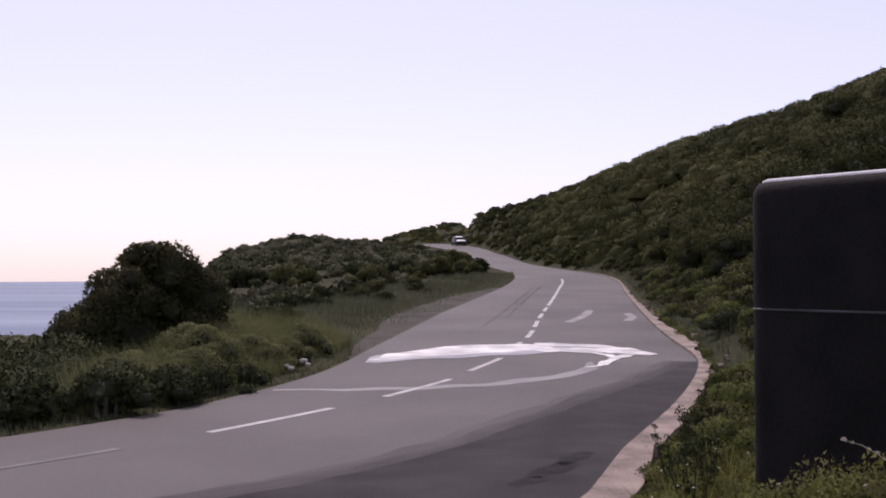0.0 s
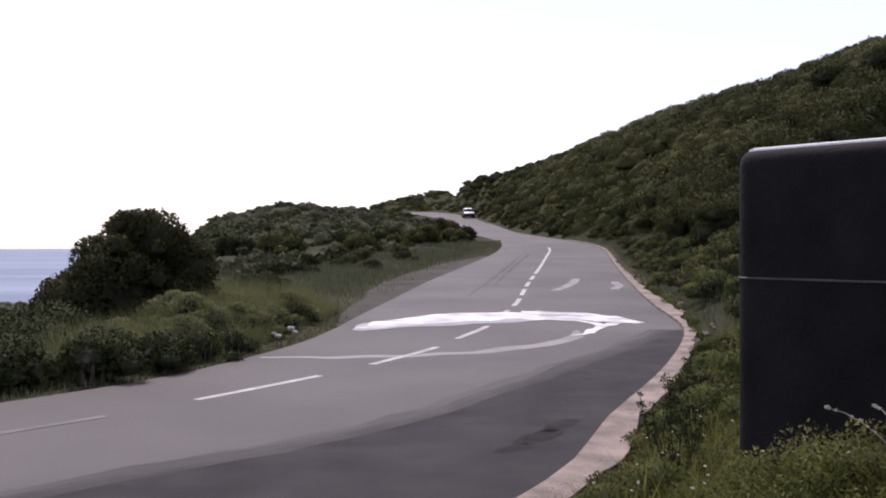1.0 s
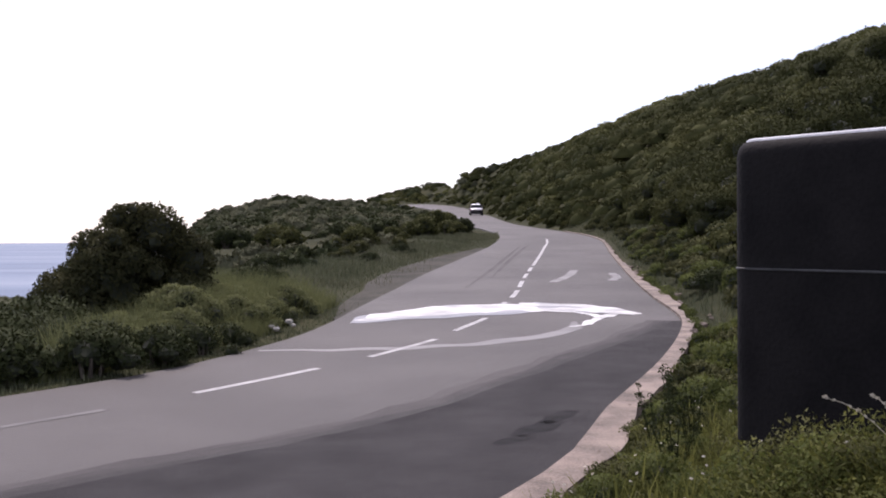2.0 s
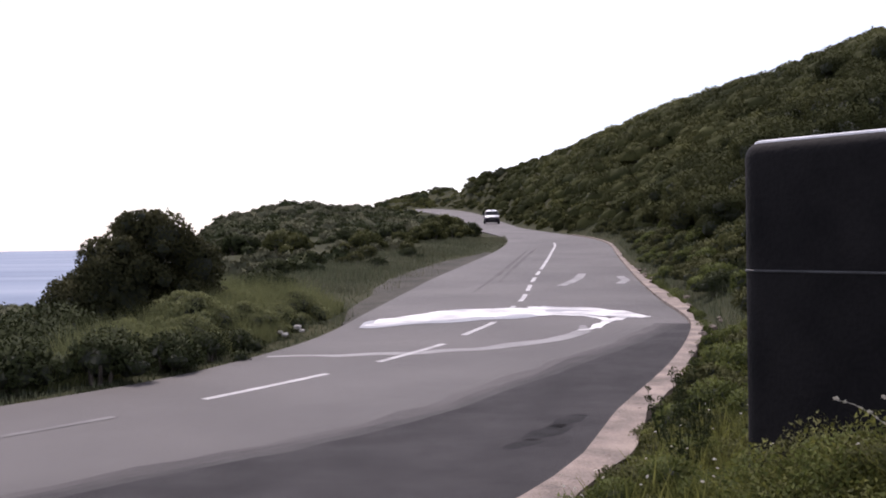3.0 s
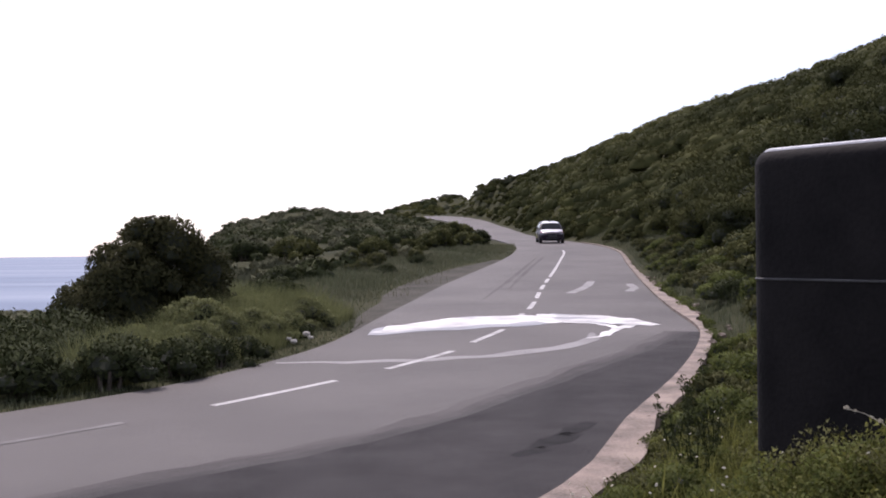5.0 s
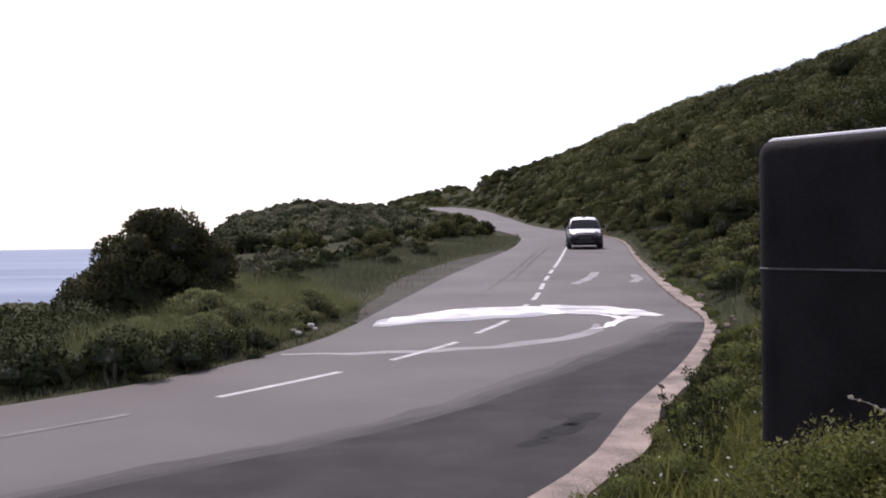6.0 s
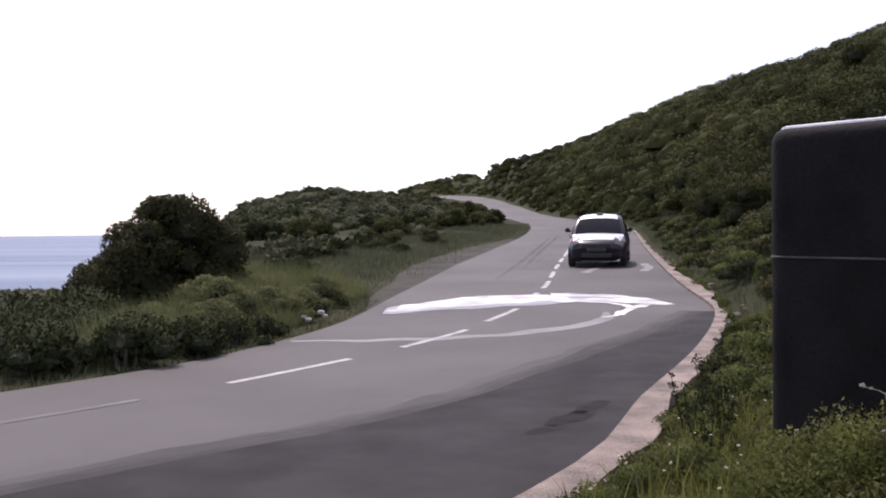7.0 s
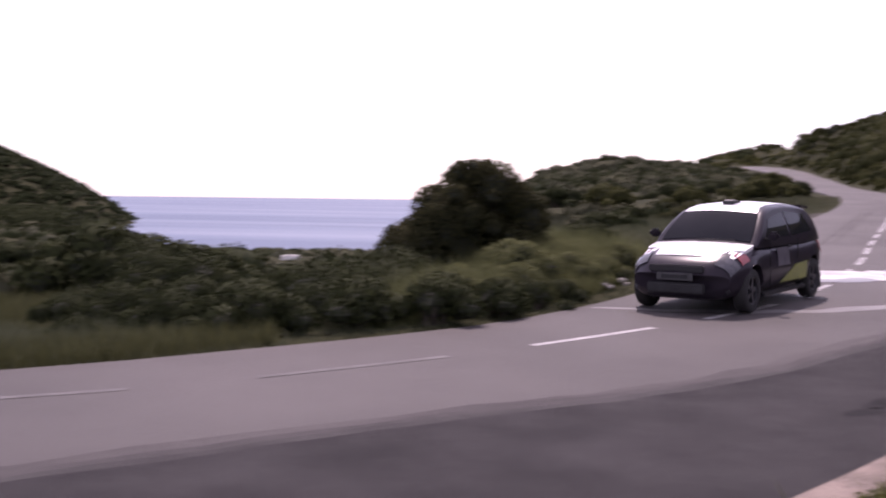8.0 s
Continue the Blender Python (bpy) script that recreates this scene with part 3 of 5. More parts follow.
def build_shrubs():
    rng = np.random.default_rng(5)
    hill = [make_shrub(20 + k, 2.6, 1.5, 4500, 0.062, LEAF_HILL if k % 2 else LEAF_HILL_SHADED, "olive green maquis shrub on the hillside" if k % 2 else "green maquis shrub on the hillside, darkened for shade and dense growth",
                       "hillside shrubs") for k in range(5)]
    near, far = 0, ([], [])
    azs = rng.uniform(-2, 27, 2600)
    crs = np.interp(azs, CREST_AZ, CREST_R)
    rs = crs * (0.16 + 0.87 * rng.random(2600) ** 0.75)
    xs, ys = rs * np.sin(np.radians(azs)), rs * np.cos(np.radians(azs))
    for x, y, r, cr, d in zip(xs, ys, rs, crs, signed(RIGHT, xs, ys)):
        if d < (0.9 if y > 75 else 1.6) or (y < 14 and d < 4):
            continue
        if r < 75 and near < 95:
            tall = 1.0 + 0.6 * np.clip(d / 6, 0, 1) * (y > 38)
            place(hill[(0, 2, 4, 0, 1)[rng.integers(5)]], x, y, rng.uniform(0.55, 1.05) * (tall if d > 2.6 else 0.55))
            near += 1
        elif r >= 60:
            high = rng.uniform(0.8, 1.7) * (0.55 if r > cr * 0.92 else 1.0) * min(1.0, 0.35 + d / 5)
            # Darker leaves lower down stand in for the slope's shadow and dense growth.
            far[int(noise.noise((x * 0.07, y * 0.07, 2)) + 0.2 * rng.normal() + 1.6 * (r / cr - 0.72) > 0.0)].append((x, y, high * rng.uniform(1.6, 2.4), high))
    # Mostly darkened leaves here, to carry the shade of the steep bank.
    bank = [make_shrub(30 + k, 3.4, 2.5, 10000, 0.06, LEAF_HILL_SHADED if k else LEAF_HILL, "tall green shrub on the steep bank, its leaves darkened for shade" if k else "tall olive green shrub on the steep bank", "shrubs of the bank", 12) for k in range(3)]
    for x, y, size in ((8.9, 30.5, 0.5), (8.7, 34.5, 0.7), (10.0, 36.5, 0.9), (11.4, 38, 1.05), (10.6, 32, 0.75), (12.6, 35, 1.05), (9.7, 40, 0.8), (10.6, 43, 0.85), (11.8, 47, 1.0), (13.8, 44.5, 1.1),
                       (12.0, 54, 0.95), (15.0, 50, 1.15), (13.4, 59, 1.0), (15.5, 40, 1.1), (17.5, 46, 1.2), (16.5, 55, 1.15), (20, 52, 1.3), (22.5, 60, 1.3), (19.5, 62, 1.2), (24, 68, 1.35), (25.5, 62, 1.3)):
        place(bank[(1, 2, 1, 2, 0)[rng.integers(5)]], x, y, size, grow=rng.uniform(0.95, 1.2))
    for ob in bank:
        remove(ob)
    for ob in hill:
        remove(ob)
    ys = rng.uniform(168, 222, 300)
    xs = rng.uniform(-10, 14, 300)
    for x, y, dl, dr in zip(xs, ys, signed(LEFT, xs, ys), signed(RIGHT, xs, ys)):
        if dr > 1.5 or dl < -2:
            high = rng.uniform(0.5, 0.9)
            far[rng.integers(2)].append((x, y, high * 2.8, high))
    scrub("scrub", 1, far[0], 330, 0.11, LEAF_HILL_SHADED, "olive maquis scrub covering the far hillside, darkened for shadow and dense growth")
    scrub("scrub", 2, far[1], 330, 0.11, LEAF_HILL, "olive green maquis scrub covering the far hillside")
    # seaward side: rows of shrubs on the bank, low hills and the valley
    low = [make_shrub(40 + k, 2.4, 1.3, 3400, 0.07, LEAF_HILL if k % 2 else LEAF_DARK, "rounded dark shrub on the seaward slope", "seaward shrubs") for k in range(4)]
    spots = [(-3.2, 52, 0.9), (-1.8, 58, 0.8), (-6.5, 49, 1.1), (-0.2, 63, 1.0), (1.2, 68, 0.9), (-4.5, 60, 1.0), (-9, 52, 1.0), (2.3, 74, 0.9), (-2.5, 70, 1.1), (0.6, 80, 1.2), (1.5, 90, 1.2), (-8, 64, 1.1), (-12, 58, 1.1)]
    for x, y, size in spots:
        place(low[rng.integers(4)], x, y, size)
    far = ([], [])
    ys = rng.uniform(85, 240, 520)
    xs = rng.uniform(-0.25, 0.06, 520) * ys
    for x, y, dl, dr in zip(xs, ys, signed(LEFT, xs, ys), signed(RIGHT, xs, ys)):
        if dl > -3 and dr < 3:
            continue
        high = rng.uniform(0.7, 1.4)
        far[rng.integers(2)].append((x, y, high * 2, high))
    ys = rng.uniform(120, 205, 420)
    xs = rng.uniform(-0.23, -0.01, 420) * ys
    for x, y, dl in zip(xs, ys, signed(LEFT, xs, ys)):
        if dl < -3.5:
            high = rng.uniform(0.5, 1.1)
            far[int(rng.random() > 0.4)].append((x, y, high * 2.6, high))
    for _ in range(420):
        az, r = rng.uniform(13, 42), 60 + 330 * rng.random() ** 1.4
        if abs(az - 22.9) < 1.3 and 45 < r < 140:
            continue
        high = rng.uniform(1.0, 1.9) * (1 + r / 450) * (0.75 if r > 100 else 1.0)
        far[rng.integers(2)].append((-r * math.sin(radians(az)), r * math.cos(radians(az)), high * 2, high))
    for _ in range(420):
        az, r = rng.uniform(32.3, 43), 34 + 330 * rng.random()
        high = rng.uniform(0.9, 1.7) * (0.6 + r / 260)
        far[int(rng.random() > 0.7)].append((-r * math.sin(radians(az)), r * math.cos(radians(az)), high * 2.2, high))
    ys = rng.uniform(34, 92, 330)
    xs = rng.uniform(-24, 3.5, 330)
    for x, y, dl in zip(xs, ys, signed(LEFT, xs, ys)):
        if dl < -4.5 and x > -0.27 * y:
            high = rng.uniform(0.35, 0.75)
            far[int(rng.random() > 0.25)].append((x, y, high * 2.8, high))
    scrub("scrub", 3, far[0], 230, 0.13, LEAF_DARK, "dark green scrub on the seaward slopes")
    scrub("scrub", 4, far[1], 230, 0.13, LEAF_GREY_HAZE, "grey-green scrub on the seaward slopes, paled for haze")
    coast = []
    azs, rs = np.radians(rng.uniform(29, 41, 3600)), rng.uniform(280, 900, 3600)
    xs, ys = -rs * np.sin(azs), rs * np.cos(azs)
    for x, y, z in zip(xs, ys, ground_z(xs, ys)):
        if z > EYE - 21:
            far_off = math.hypot(x, y) / 900
            coast.append((x, y, rng.uniform(8, 14) * far_off, rng.uniform(1.8, 3.2) * far_off))
    scrub("scrub", 6, coast, 70, 0.7, LEAF_DARK, "dark scrub covering the headland across the bay")
    for k in range(13):
        az, r, size = rng.uniform(17, 37), rng.uniform(36, 66), rng.uniform(1.3, 1.9)
        if abs(az - 22.9) > 3.2:
            place(low[(0, 2)[k % 2]], -r * math.sin(radians(az)), r * math.cos(radians(az)), size)
    for _ in range(16):
        az, r = rng.uniform(15, 40), 34 + 40 * rng.random()
        if abs(az - 22.9) < 2.2:
            continue
        place(low[rng.integers(4)], -r * math.sin(radians(az)), r * math.cos(radians(az)), rng.uniform(0.7, 1.3))
    for ob in low:
        remove(ob)
    # the large bush by the roadside, and its neighbours
    lobes = [(0.36, 0.0, 2.2, 0.52), (0.02, 0.1, 2.36, 0.38), (0.95, 0.1, 1.75, 0.45), (-0.66, 0.0, 1.88, 0.4), (-0.3, -0.2, 1.3, 0.85), (-1.08, 0.0, 0.95, 0.62), (0.8, 0.2, 1.1, 0.66), (-1.55, -0.1, 0.5, 0.55), (-1.3, 0.3, 1.3, 0.3), (-0.32, 0.0, 2.0, 0.42), (0.68, 0.1, 1.98, 0.42),
             (0.1, 0.3, 0.4, 0.95), (0.2, 0.5, 1.6, 0.62), (-0.85, 0.5, 1.3, 0.5), (1.3, 0.1, 0.6, 0.55), (-0.6, -0.4, 0.4, 0.7)]
    for a, up, out in zip(np.linspace(0.1, 3.1, 17), rng.uniform(0.1, 0.24, 17), rng.uniform(0.92, 1.06, 17)):
        lobes.append((0.05 + 1.15 * out * math.cos(a), rng.uniform(-0.3, 0.4), 1.0 + 1.52 * out * math.sin(a) ** 0.8 - 0.25 * (math.cos(a) < -0.5), up))
    for _ in range(26):
        a, z = rng.uniform(3.3, 6.1), rng.uniform(0.3, 2.1)
        lobes.append((1.15 * (1.1 - 0.3 * z) * math.cos(a), -0.25 + 0.75 * (1.1 - 0.3 * z) * math.sin(a), z, rng.uniform(0.16, 0.3)))
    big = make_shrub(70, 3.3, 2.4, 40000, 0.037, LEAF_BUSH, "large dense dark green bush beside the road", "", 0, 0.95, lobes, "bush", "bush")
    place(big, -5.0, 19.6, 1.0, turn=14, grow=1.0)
    remove(big)
    side = make_shrub(71, 2.2, 1.7, 10000, 0.042, LEAF_DARK, "dense dark green bush beside the road", "roadside bushes", 10, name="bush", category="bush")
    place(side, -7.6, 21.5, 0.8)
    place(side, -6.75, 19.2, 0.62, grow=1.25)
    for x, y, size in ((-5.7, 17.4, 0.85), (-5.0, 16.9, 0.62), (-5.4, 15.8, 0.72), (-5.0, 15.0, 0.5), (-6.6, 17.6, 0.8), (-6.3, 15.4, 0.85), (-7.2, 16.2, 0.8), (-5.6, 13.9, 0.55), (-11.4, 21.6, 0.7), (-12.5, 24.0, 0.95), (-15.5, 27.0, 1.0), (-10.4, 17.0, 0.62), (-11.2, 16.7, 0.5), (-7.5, 13.5, 0.52), (-8.6, 13.0, 0.36), (-13.0, 20.0, 0.5), (-8.9, 27.0, 0.9), (-17.5, 30.0, 1.1)):
        place(side, x, y, size)
    remove(side)
    # low bushes along the seaward edge
    verge = resample(RIGHT[(RIGHT[:, 1] > 6.5) & (RIGHT[:, 1] < 16)], 171)
    side_way = np.gradient(verge, axis=0)
    side_way /= np.hypot(*side_way.T)[:, None]
    tuft = [make_shrub(80 + k, 1.3, 0.75, 3200, 0.03, LEAF_OLIVE if k % 2 else LEAF_DARK, "low bushy plant at the edge of the road", "roadside plants", 7, name="low_bush", category="bush") for k in range(4)]
    edge = resample(LEFT[(LEFT[:, 1] > 8) & (LEFT[:, 1] < 50)], 500)
    tang = np.gradient(edge, axis=0)
    tang /= np.hypot(*tang.T)[:, None]
    for _ in range(85):
        k, off = int(499 * rng.random() ** 1.6), 0.6 + 5.0 * rng.random() ** 1.6
        if (21 < edge[k, 1] < 48 and off < 2.8) or edge[k, 1] < 11.3:
            continue
        size = rng.uniform(0.6, 1.15) * min(1.0, 0.45 + off / 3)
        # Up to y = 19 only dark leaves, coloured for shade beneath overhanging growth.
        place(tuft[rng.integers(4) if edge[k, 1] > 19 else (0, 2)[rng.integers(2)]], edge[k, 0] - tang[k, 1] * off, edge[k, 1] + tang[k, 0] * off, size)
    edge = resample(RIGHT[(RIGHT[:, 1] > 12) & (RIGHT[:, 1] < 72)], 500)
    tang = np.gradient(edge, axis=0)
    tang /= np.hypot(*tang.T)[:, None]
    for _ in range(52):
        k, off = int(499 * rng.random()), 1.0 + 3.0 * rng.random()
        size = rng.uniform(0.6, 1.2) * min(1.2, 0.35 + off / 2.6)
        place(tuft[(1, 3, 1, 3, 0)[rng.integers(5)]], edge[k, 0] + tang[k, 1] * off, edge[k, 1] - tang[k, 0] * off, size)
    for _ in range(16):
        k, off = int(499 * 0.35 * rng.random()), 0.9 + 1.8 * rng.random()
        place(tuft[(1, 3, 0)[rng.integers(3)]], edge[k, 0] + tang[k, 1] * off, edge[k, 1] - tang[k, 0] * off, rng.uniform(0.5, 0.95))
    weedy = [make_shrub(90 + k, 1.0, 0.7, 2700, 0.028, LEAF_VERGE if k else LEAF_OLIVE, "bushy green weeds growing on the verge", "verge plants", 6, name="weed_clump", category="weeds") for k in range(3)]
    for _ in range(60):
        k, off = int(170 * rng.random()), 0.5 + 1.9 * rng.random() ** 1.3
        x, y = verge[k, 0] + side_way[k, 1] * off, verge[k, 1] - side_way[k, 0] * off
        if math.hypot(x - 2.44, y - 5.63) > 1.15:
            place(weedy[rng.integers(3)], x, y, rng.uniform(0.45, 0.9) * min(1.0, 0.45 + off / 2.2) * (0.7 if y < 8.5 else 1.0))
    for _ in range(46):
        k, off = int(499 * (0.06 + 0.55 * rng.random())), 0.65 + 2.2 * rng.random()
        place(weedy[rng.integers(3)], edge[k, 0] + tang[k, 1] * off, edge[k, 1] - tang[k, 0] * off, rng.uniform(0.6, 1.1) * min(1.25, 0.5 + off / 2.4))
    # low leafy weeds between the kerb and the container
    # weeds that creep over the kerb's outer edge
    fringe = resample(RIGHT[(RIGHT[:, 1] > 5.5) & (RIGHT[:, 1] < 34)], 400)
    across = np.gradient(fringe, axis=0)
    across /= np.hypot(*across.T)[:, None]
    spots = []
    for k in rng.integers(0, 400, 150):
        x, y = fringe[k]
        wide = float(np.interp(y, [5, 9, 14, 17, 20, 24, 34], [0.42, 0.36, 0.3, 0.22, 0.2, 0.36, 0.3]))
        off = wide * rng.uniform(0.85, 1.5)
        spots.append((x + across[k, 1] * off, y - across[k, 0] * off, rng.uniform(0.2, 0.46), rng.uniform(0.12, 0.34)))
    scrub("weeds", 58, spots, 420, 0.017, LEAF_VERGE, "small weeds creeping over the edge of the kerb", 0.6)
    for k, (mat, label) in enumerate(((LEAF_YELLOW, "small leafy weeds with yellow-green shoots"), (LEAF_VERGE, "small leafy green weeds on the verge"), (LEAF_OLIVE, "small dull green weeds on the verge"))):
        spots = []
        r, a = rng.uniform(3.4, 10, 110), np.radians(rng.uniform(4, 31, 110))
        xs, ys = r * np.sin(a), r * np.cos(a)
        for x, y, d in zip(xs, ys, signed(RIGHT, xs, ys)):
            if d > 0.36 and math.hypot(x - 2.44, y - 5.63) > 0.9:
                spots.append((x, y, 0.55 * rng.uniform(0.6, 1.2), 0.38 * rng.uniform(0.55, 1.15) * min(1.0, 0.5 + d / 1.6)))
        r, a = rng.uniform(4.0, 5.0, 26), np.radians(rng.uniform(15.5, 29, 26))
        spots += [(q * math.sin(b), q * math.cos(b), rng.uniform(0.3, 0.5), rng.uniform(0.3, 0.58)) for q, b in zip(r, a)]
        r, a = rng.uniform(4.5, 5.15, 14), np.radians(rng.uniform(14.5, 22, 14))
        spots += [(q * math.sin(b), q * math.cos(b), rng.uniform(0.22, 0.36), rng.uniform(0.4, 0.66)) for q, b in zip(r, a)]
        scrub("weeds", 50 + k, spots, 1400, 0.011, mat, label, 0.62)
    for ob in weedy:
        remove(ob)
    pale = make_shrub(95, 1.5, 0.95, 5200, 0.026, LEAF_PALE, "soft grey-green bushy plant before the large bush", "pale roadside plants", 7)
    for x, y, size in ((-4.3, 16.2, 1.15), (-4.0, 15.3, 0.95), (-3.4, 16.2, 0.9), (-3.6, 17.3, 1.2), (-3.1, 18.4, 1.1), (-4.0, 18.0, 1.3), (-2.7, 19.6, 0.9), (-3.4, 19.6, 1.15), (-2.5, 21.0, 0.9), (-3.3, 21.2, 1.1)):
        place(pale, x, y, size * 0.82)
    remove(pale)
    # Mostly dark leaves, again standing in for the shaded underside of the edge.
    for x, y, size in ((-4.0, 13.6, 1.0), (-3.4, 14.6, 0.9), (-4.8, 13.2, 1.15), (-5.7, 12.4, 1.0), (-3.1, 15.6, 0.8), (-4.2, 14.9, 1.2), (-2.9, 16.6, 0.7), (-5.3, 14.3, 1.3), (-6.4, 13.4, 1.2)):
        place(tuft[(0, 2, 0, 1)[rng.integers(4)]], x, y, size)
    for ob in tuft:
        remove(ob)


def blades(rng, x, y, z, high, wide, lean=0.35):
    """Bent grass blades standing at places of the ground."""
    n = len(x)
    a, b = rng.random(n) * math.tau, rng.random(n) * math.tau
    side = np.stack([np.cos(a), np.sin(a), np.zeros(n)], 1) * (wide * (0.6 + 0.8 * rng.random(n)))[:, None] / 2
    h = high * (0.5 + 0.8 * rng.random(n))
    bend = np.stack([np.cos(b), np.sin(b), np.zeros(n)], 1) * (h * lean * rng.random(n))[:, None]
    p = np.stack([x, y, z - 0.03], 1)
    up = np.stack([np.zeros(n), np.zeros(n), h], 1)
    v = np.stack([p - side, p + side, p + up * 0.55 + bend * 0.35 + side * 0.8, p + up * 0.55 + bend * 0.35 - side * 0.8, p + up + bend], 1).reshape(-1, 3)
    k = np.arange(n) * 5
    return v, np.concatenate([np.stack([k, k + 1, k + 2], 1), np.stack([k, k + 2, k + 3], 1), np.stack([k + 3, k + 2, k + 4], 1)])


def grass(name, seed, x, y, high, wide, mat, label, lean=0.35):
    rng = np.random.default_rng(seed)
    v, f = blades(rng, x, y, ground_z(x, y), high, wide, lean)
    tagged(new(name, mesh_of(name, v, f, mat)), label, "grass", kind="stuff")


def patchy(rng, x, y, freq, cut):
    keep = np.array([noise.noise((a * freq, b * freq, 5)) > cut for a, b in zip(x, y)])
    return x[keep], y[keep]


def build_grass():
    rng = np.random.default_rng(9)
    # tall grass along the seaward edge of the road
    t = rng.random(80000) ** 1.4
    line = resample(LEFT[(LEFT[:, 1] > 1) & (LEFT[:, 1] < 75)], 800)
    k = (t * 799).astype(int)
    tang = np.gradient(line, axis=0)
    tang /= np.hypot(*tang.T)[:, None]
    off = 0.08 + 7.0 * rng.random(len(k)) ** 1.3
    x, y = line[k, 0] - tang[k, 1] * off, line[k, 1] + tang[k, 0] * off
    keep = (off > 1.3 + 0.6 * rng.normal(size=len(off))) | (y < 22) | (y > 49)
    x, y, off = x[keep], y[keep], off[keep]
    grass("grass", 1, x, y, (0.09 + 0.24 * np.clip((off - 0.2) / 2, 0, 1)) * np.where(y > 22, 0.62, 1.0), 0.014, GRASS, "tall green grass on the seaward bank of the road")
    inland = (off > 1.3) | (y > 22)
    x, y = x[inland], y[inland]
    x2, y2 = patchy(rng, x[:26000] + 0.1, y[:26000], 0.25, 0.08)
    grass("grass", 2, x2, y2, 0.26, 0.013, DRY_GRASS, "drying pale grass among the green on the bank")
    # soft tall growth before the large bush
    x, y = rng.uniform(-4.7, -1.6, 48000), rng.uniform(13.0, 23.5, 48000)
    keep = signed(LEFT, x, y) < -0.55
    x, y = patchy(rng, x[keep], y[keep], 0.7, -0.25)
    deep = np.clip(-signed(LEFT, x, y) / 1.6, 0.3, 1)
    grass("grass", 6, x, y, 0.7 * deep, 0.01, LEAF_PALE, "soft tall green growth before the large bush", 0.8)
    # open grass further along, where the valley begins
    r, a = 9 + 26 * rng.random(50000) ** 1.3, np.radians(rng.uniform(24, 46, 50000))
    x, y = patchy(rng, -r * np.sin(a), r * np.cos(a), 0.35, -0.35)
    keep = signed(LEFT, x, y) < -0.15
    grass("grass", 7, x[keep], y[keep], 0.26, 0.014, LEAF_FIELD, "short yellow-green grass in the open field", 0.7)
    # verge on the hill side, round the container
    line = resample(RIGHT[(RIGHT[:, 1] > -3) & (RIGHT[:, 1] < 80)], 800)
    tang = np.gradient(line, axis=0)
    tang /= np.hypot(*tang.T)[:, None]
    k = (rng.random(40000) ** 1.5 * 799).astype(int)
    off = 0.42 + 4.5 * rng.random(len(k)) ** 1.0
    x, y = line[k, 0] + tang[k, 1] * off, line[k, 1] - tang[k, 0] * off
    far = (np.hypot(x, y) > 2.2) & (np.hypot(x - 2.44, y - 5.63) > 0.72)
    for k, (ok, mat, label) in enumerate(((far & (y < 17), GRASS_VERGE, "green roadside grass and weeds on the verge"), (far & (y >= 17), GRASS, "dull green grass along the foot of the hill"))):
        grass("grass", 3 + 8 * k, x[ok], y[ok], 0.15 + 0.17 * np.clip(off[ok], 0, 1), 0.012, mat, label, 0.7)
    r, a = rng.uniform(2.7, 9, 34000), np.radians(rng.uniform(2, 40, 34000))
    x, y = r * np.sin(a), r * np.cos(a)
    ok = (signed(RIGHT, x, y) > 0.7) & (np.hypot(x - 2.44, y - 5.63) > 0.72)
    grass("grass", 4, x[ok], y[ok], 0.14 + 0.1 * np.clip((x[ok] - 1.0) / 0.6, 0, 1), 0.008, GRASS_VERGE, "green roadside grass and weeds on the verge", 1.1)
    # taller growth before the container
    r, a = rng.uniform(4.1, 4.95, 9000), np.radians(rng.uniform(17, 40, 9000))
    x, y = r * np.sin(a), r * np.cos(a)
    ok = (signed(RIGHT, x, y) > 0.9) & (np.hypot(x - 2.44, y - 5.63) > 0.75)
    grass("grass", 5, x[ok], y[ok], 0.24 + 0.12 * np.clip((x[ok] - 1.5) / 0.6, 0, 1), 0.008, GRASS_VERGE, "taller green grass before the dark container", 1.2)


def build_flowers():
    rng = np.random.default_rng(31)
    r, a = rng.uniform(4.6, 9, 130), np.radians(rng.uniform(6, 34, 130))
    x, y = r * np.sin(a), r * np.cos(a)
    ok = (signed(RIGHT, x, y) > 0.9) & (np.hypot(x - 2.44, y - 5.63) > 1.0)
    x, y = x[ok], y[ok]
    z = ground_z(x, y) + rng.uniform(0.25, 0.5, len(x))
    verts, faces = [], []
    for px, py, pz in zip(x, y, z):
        n = len(verts)
        tilt = rng.normal(size=2) * 0.3
        verts.append((px, py, pz + 0.006))
        for k in range(7):
            b = k * math.tau / 7
            dx, dy = 0.009 * math.cos(b), 0.009 * math.sin(b)
            verts.append((px + dx, py + dy, pz + dx * tilt[0] + dy * tilt[1]))
        faces += [(n, n + 1 + k, n + 1 + (k + 1) % 7) for k in range(7)]
    tagged(new("flower_heads", mesh_of("flower_heads", verts, faces, SEED)), "tiny pale flowers scattered in the verge grass", "flowers", kind="stuff")


build_shrubs()
build_grass()
build_flowers()


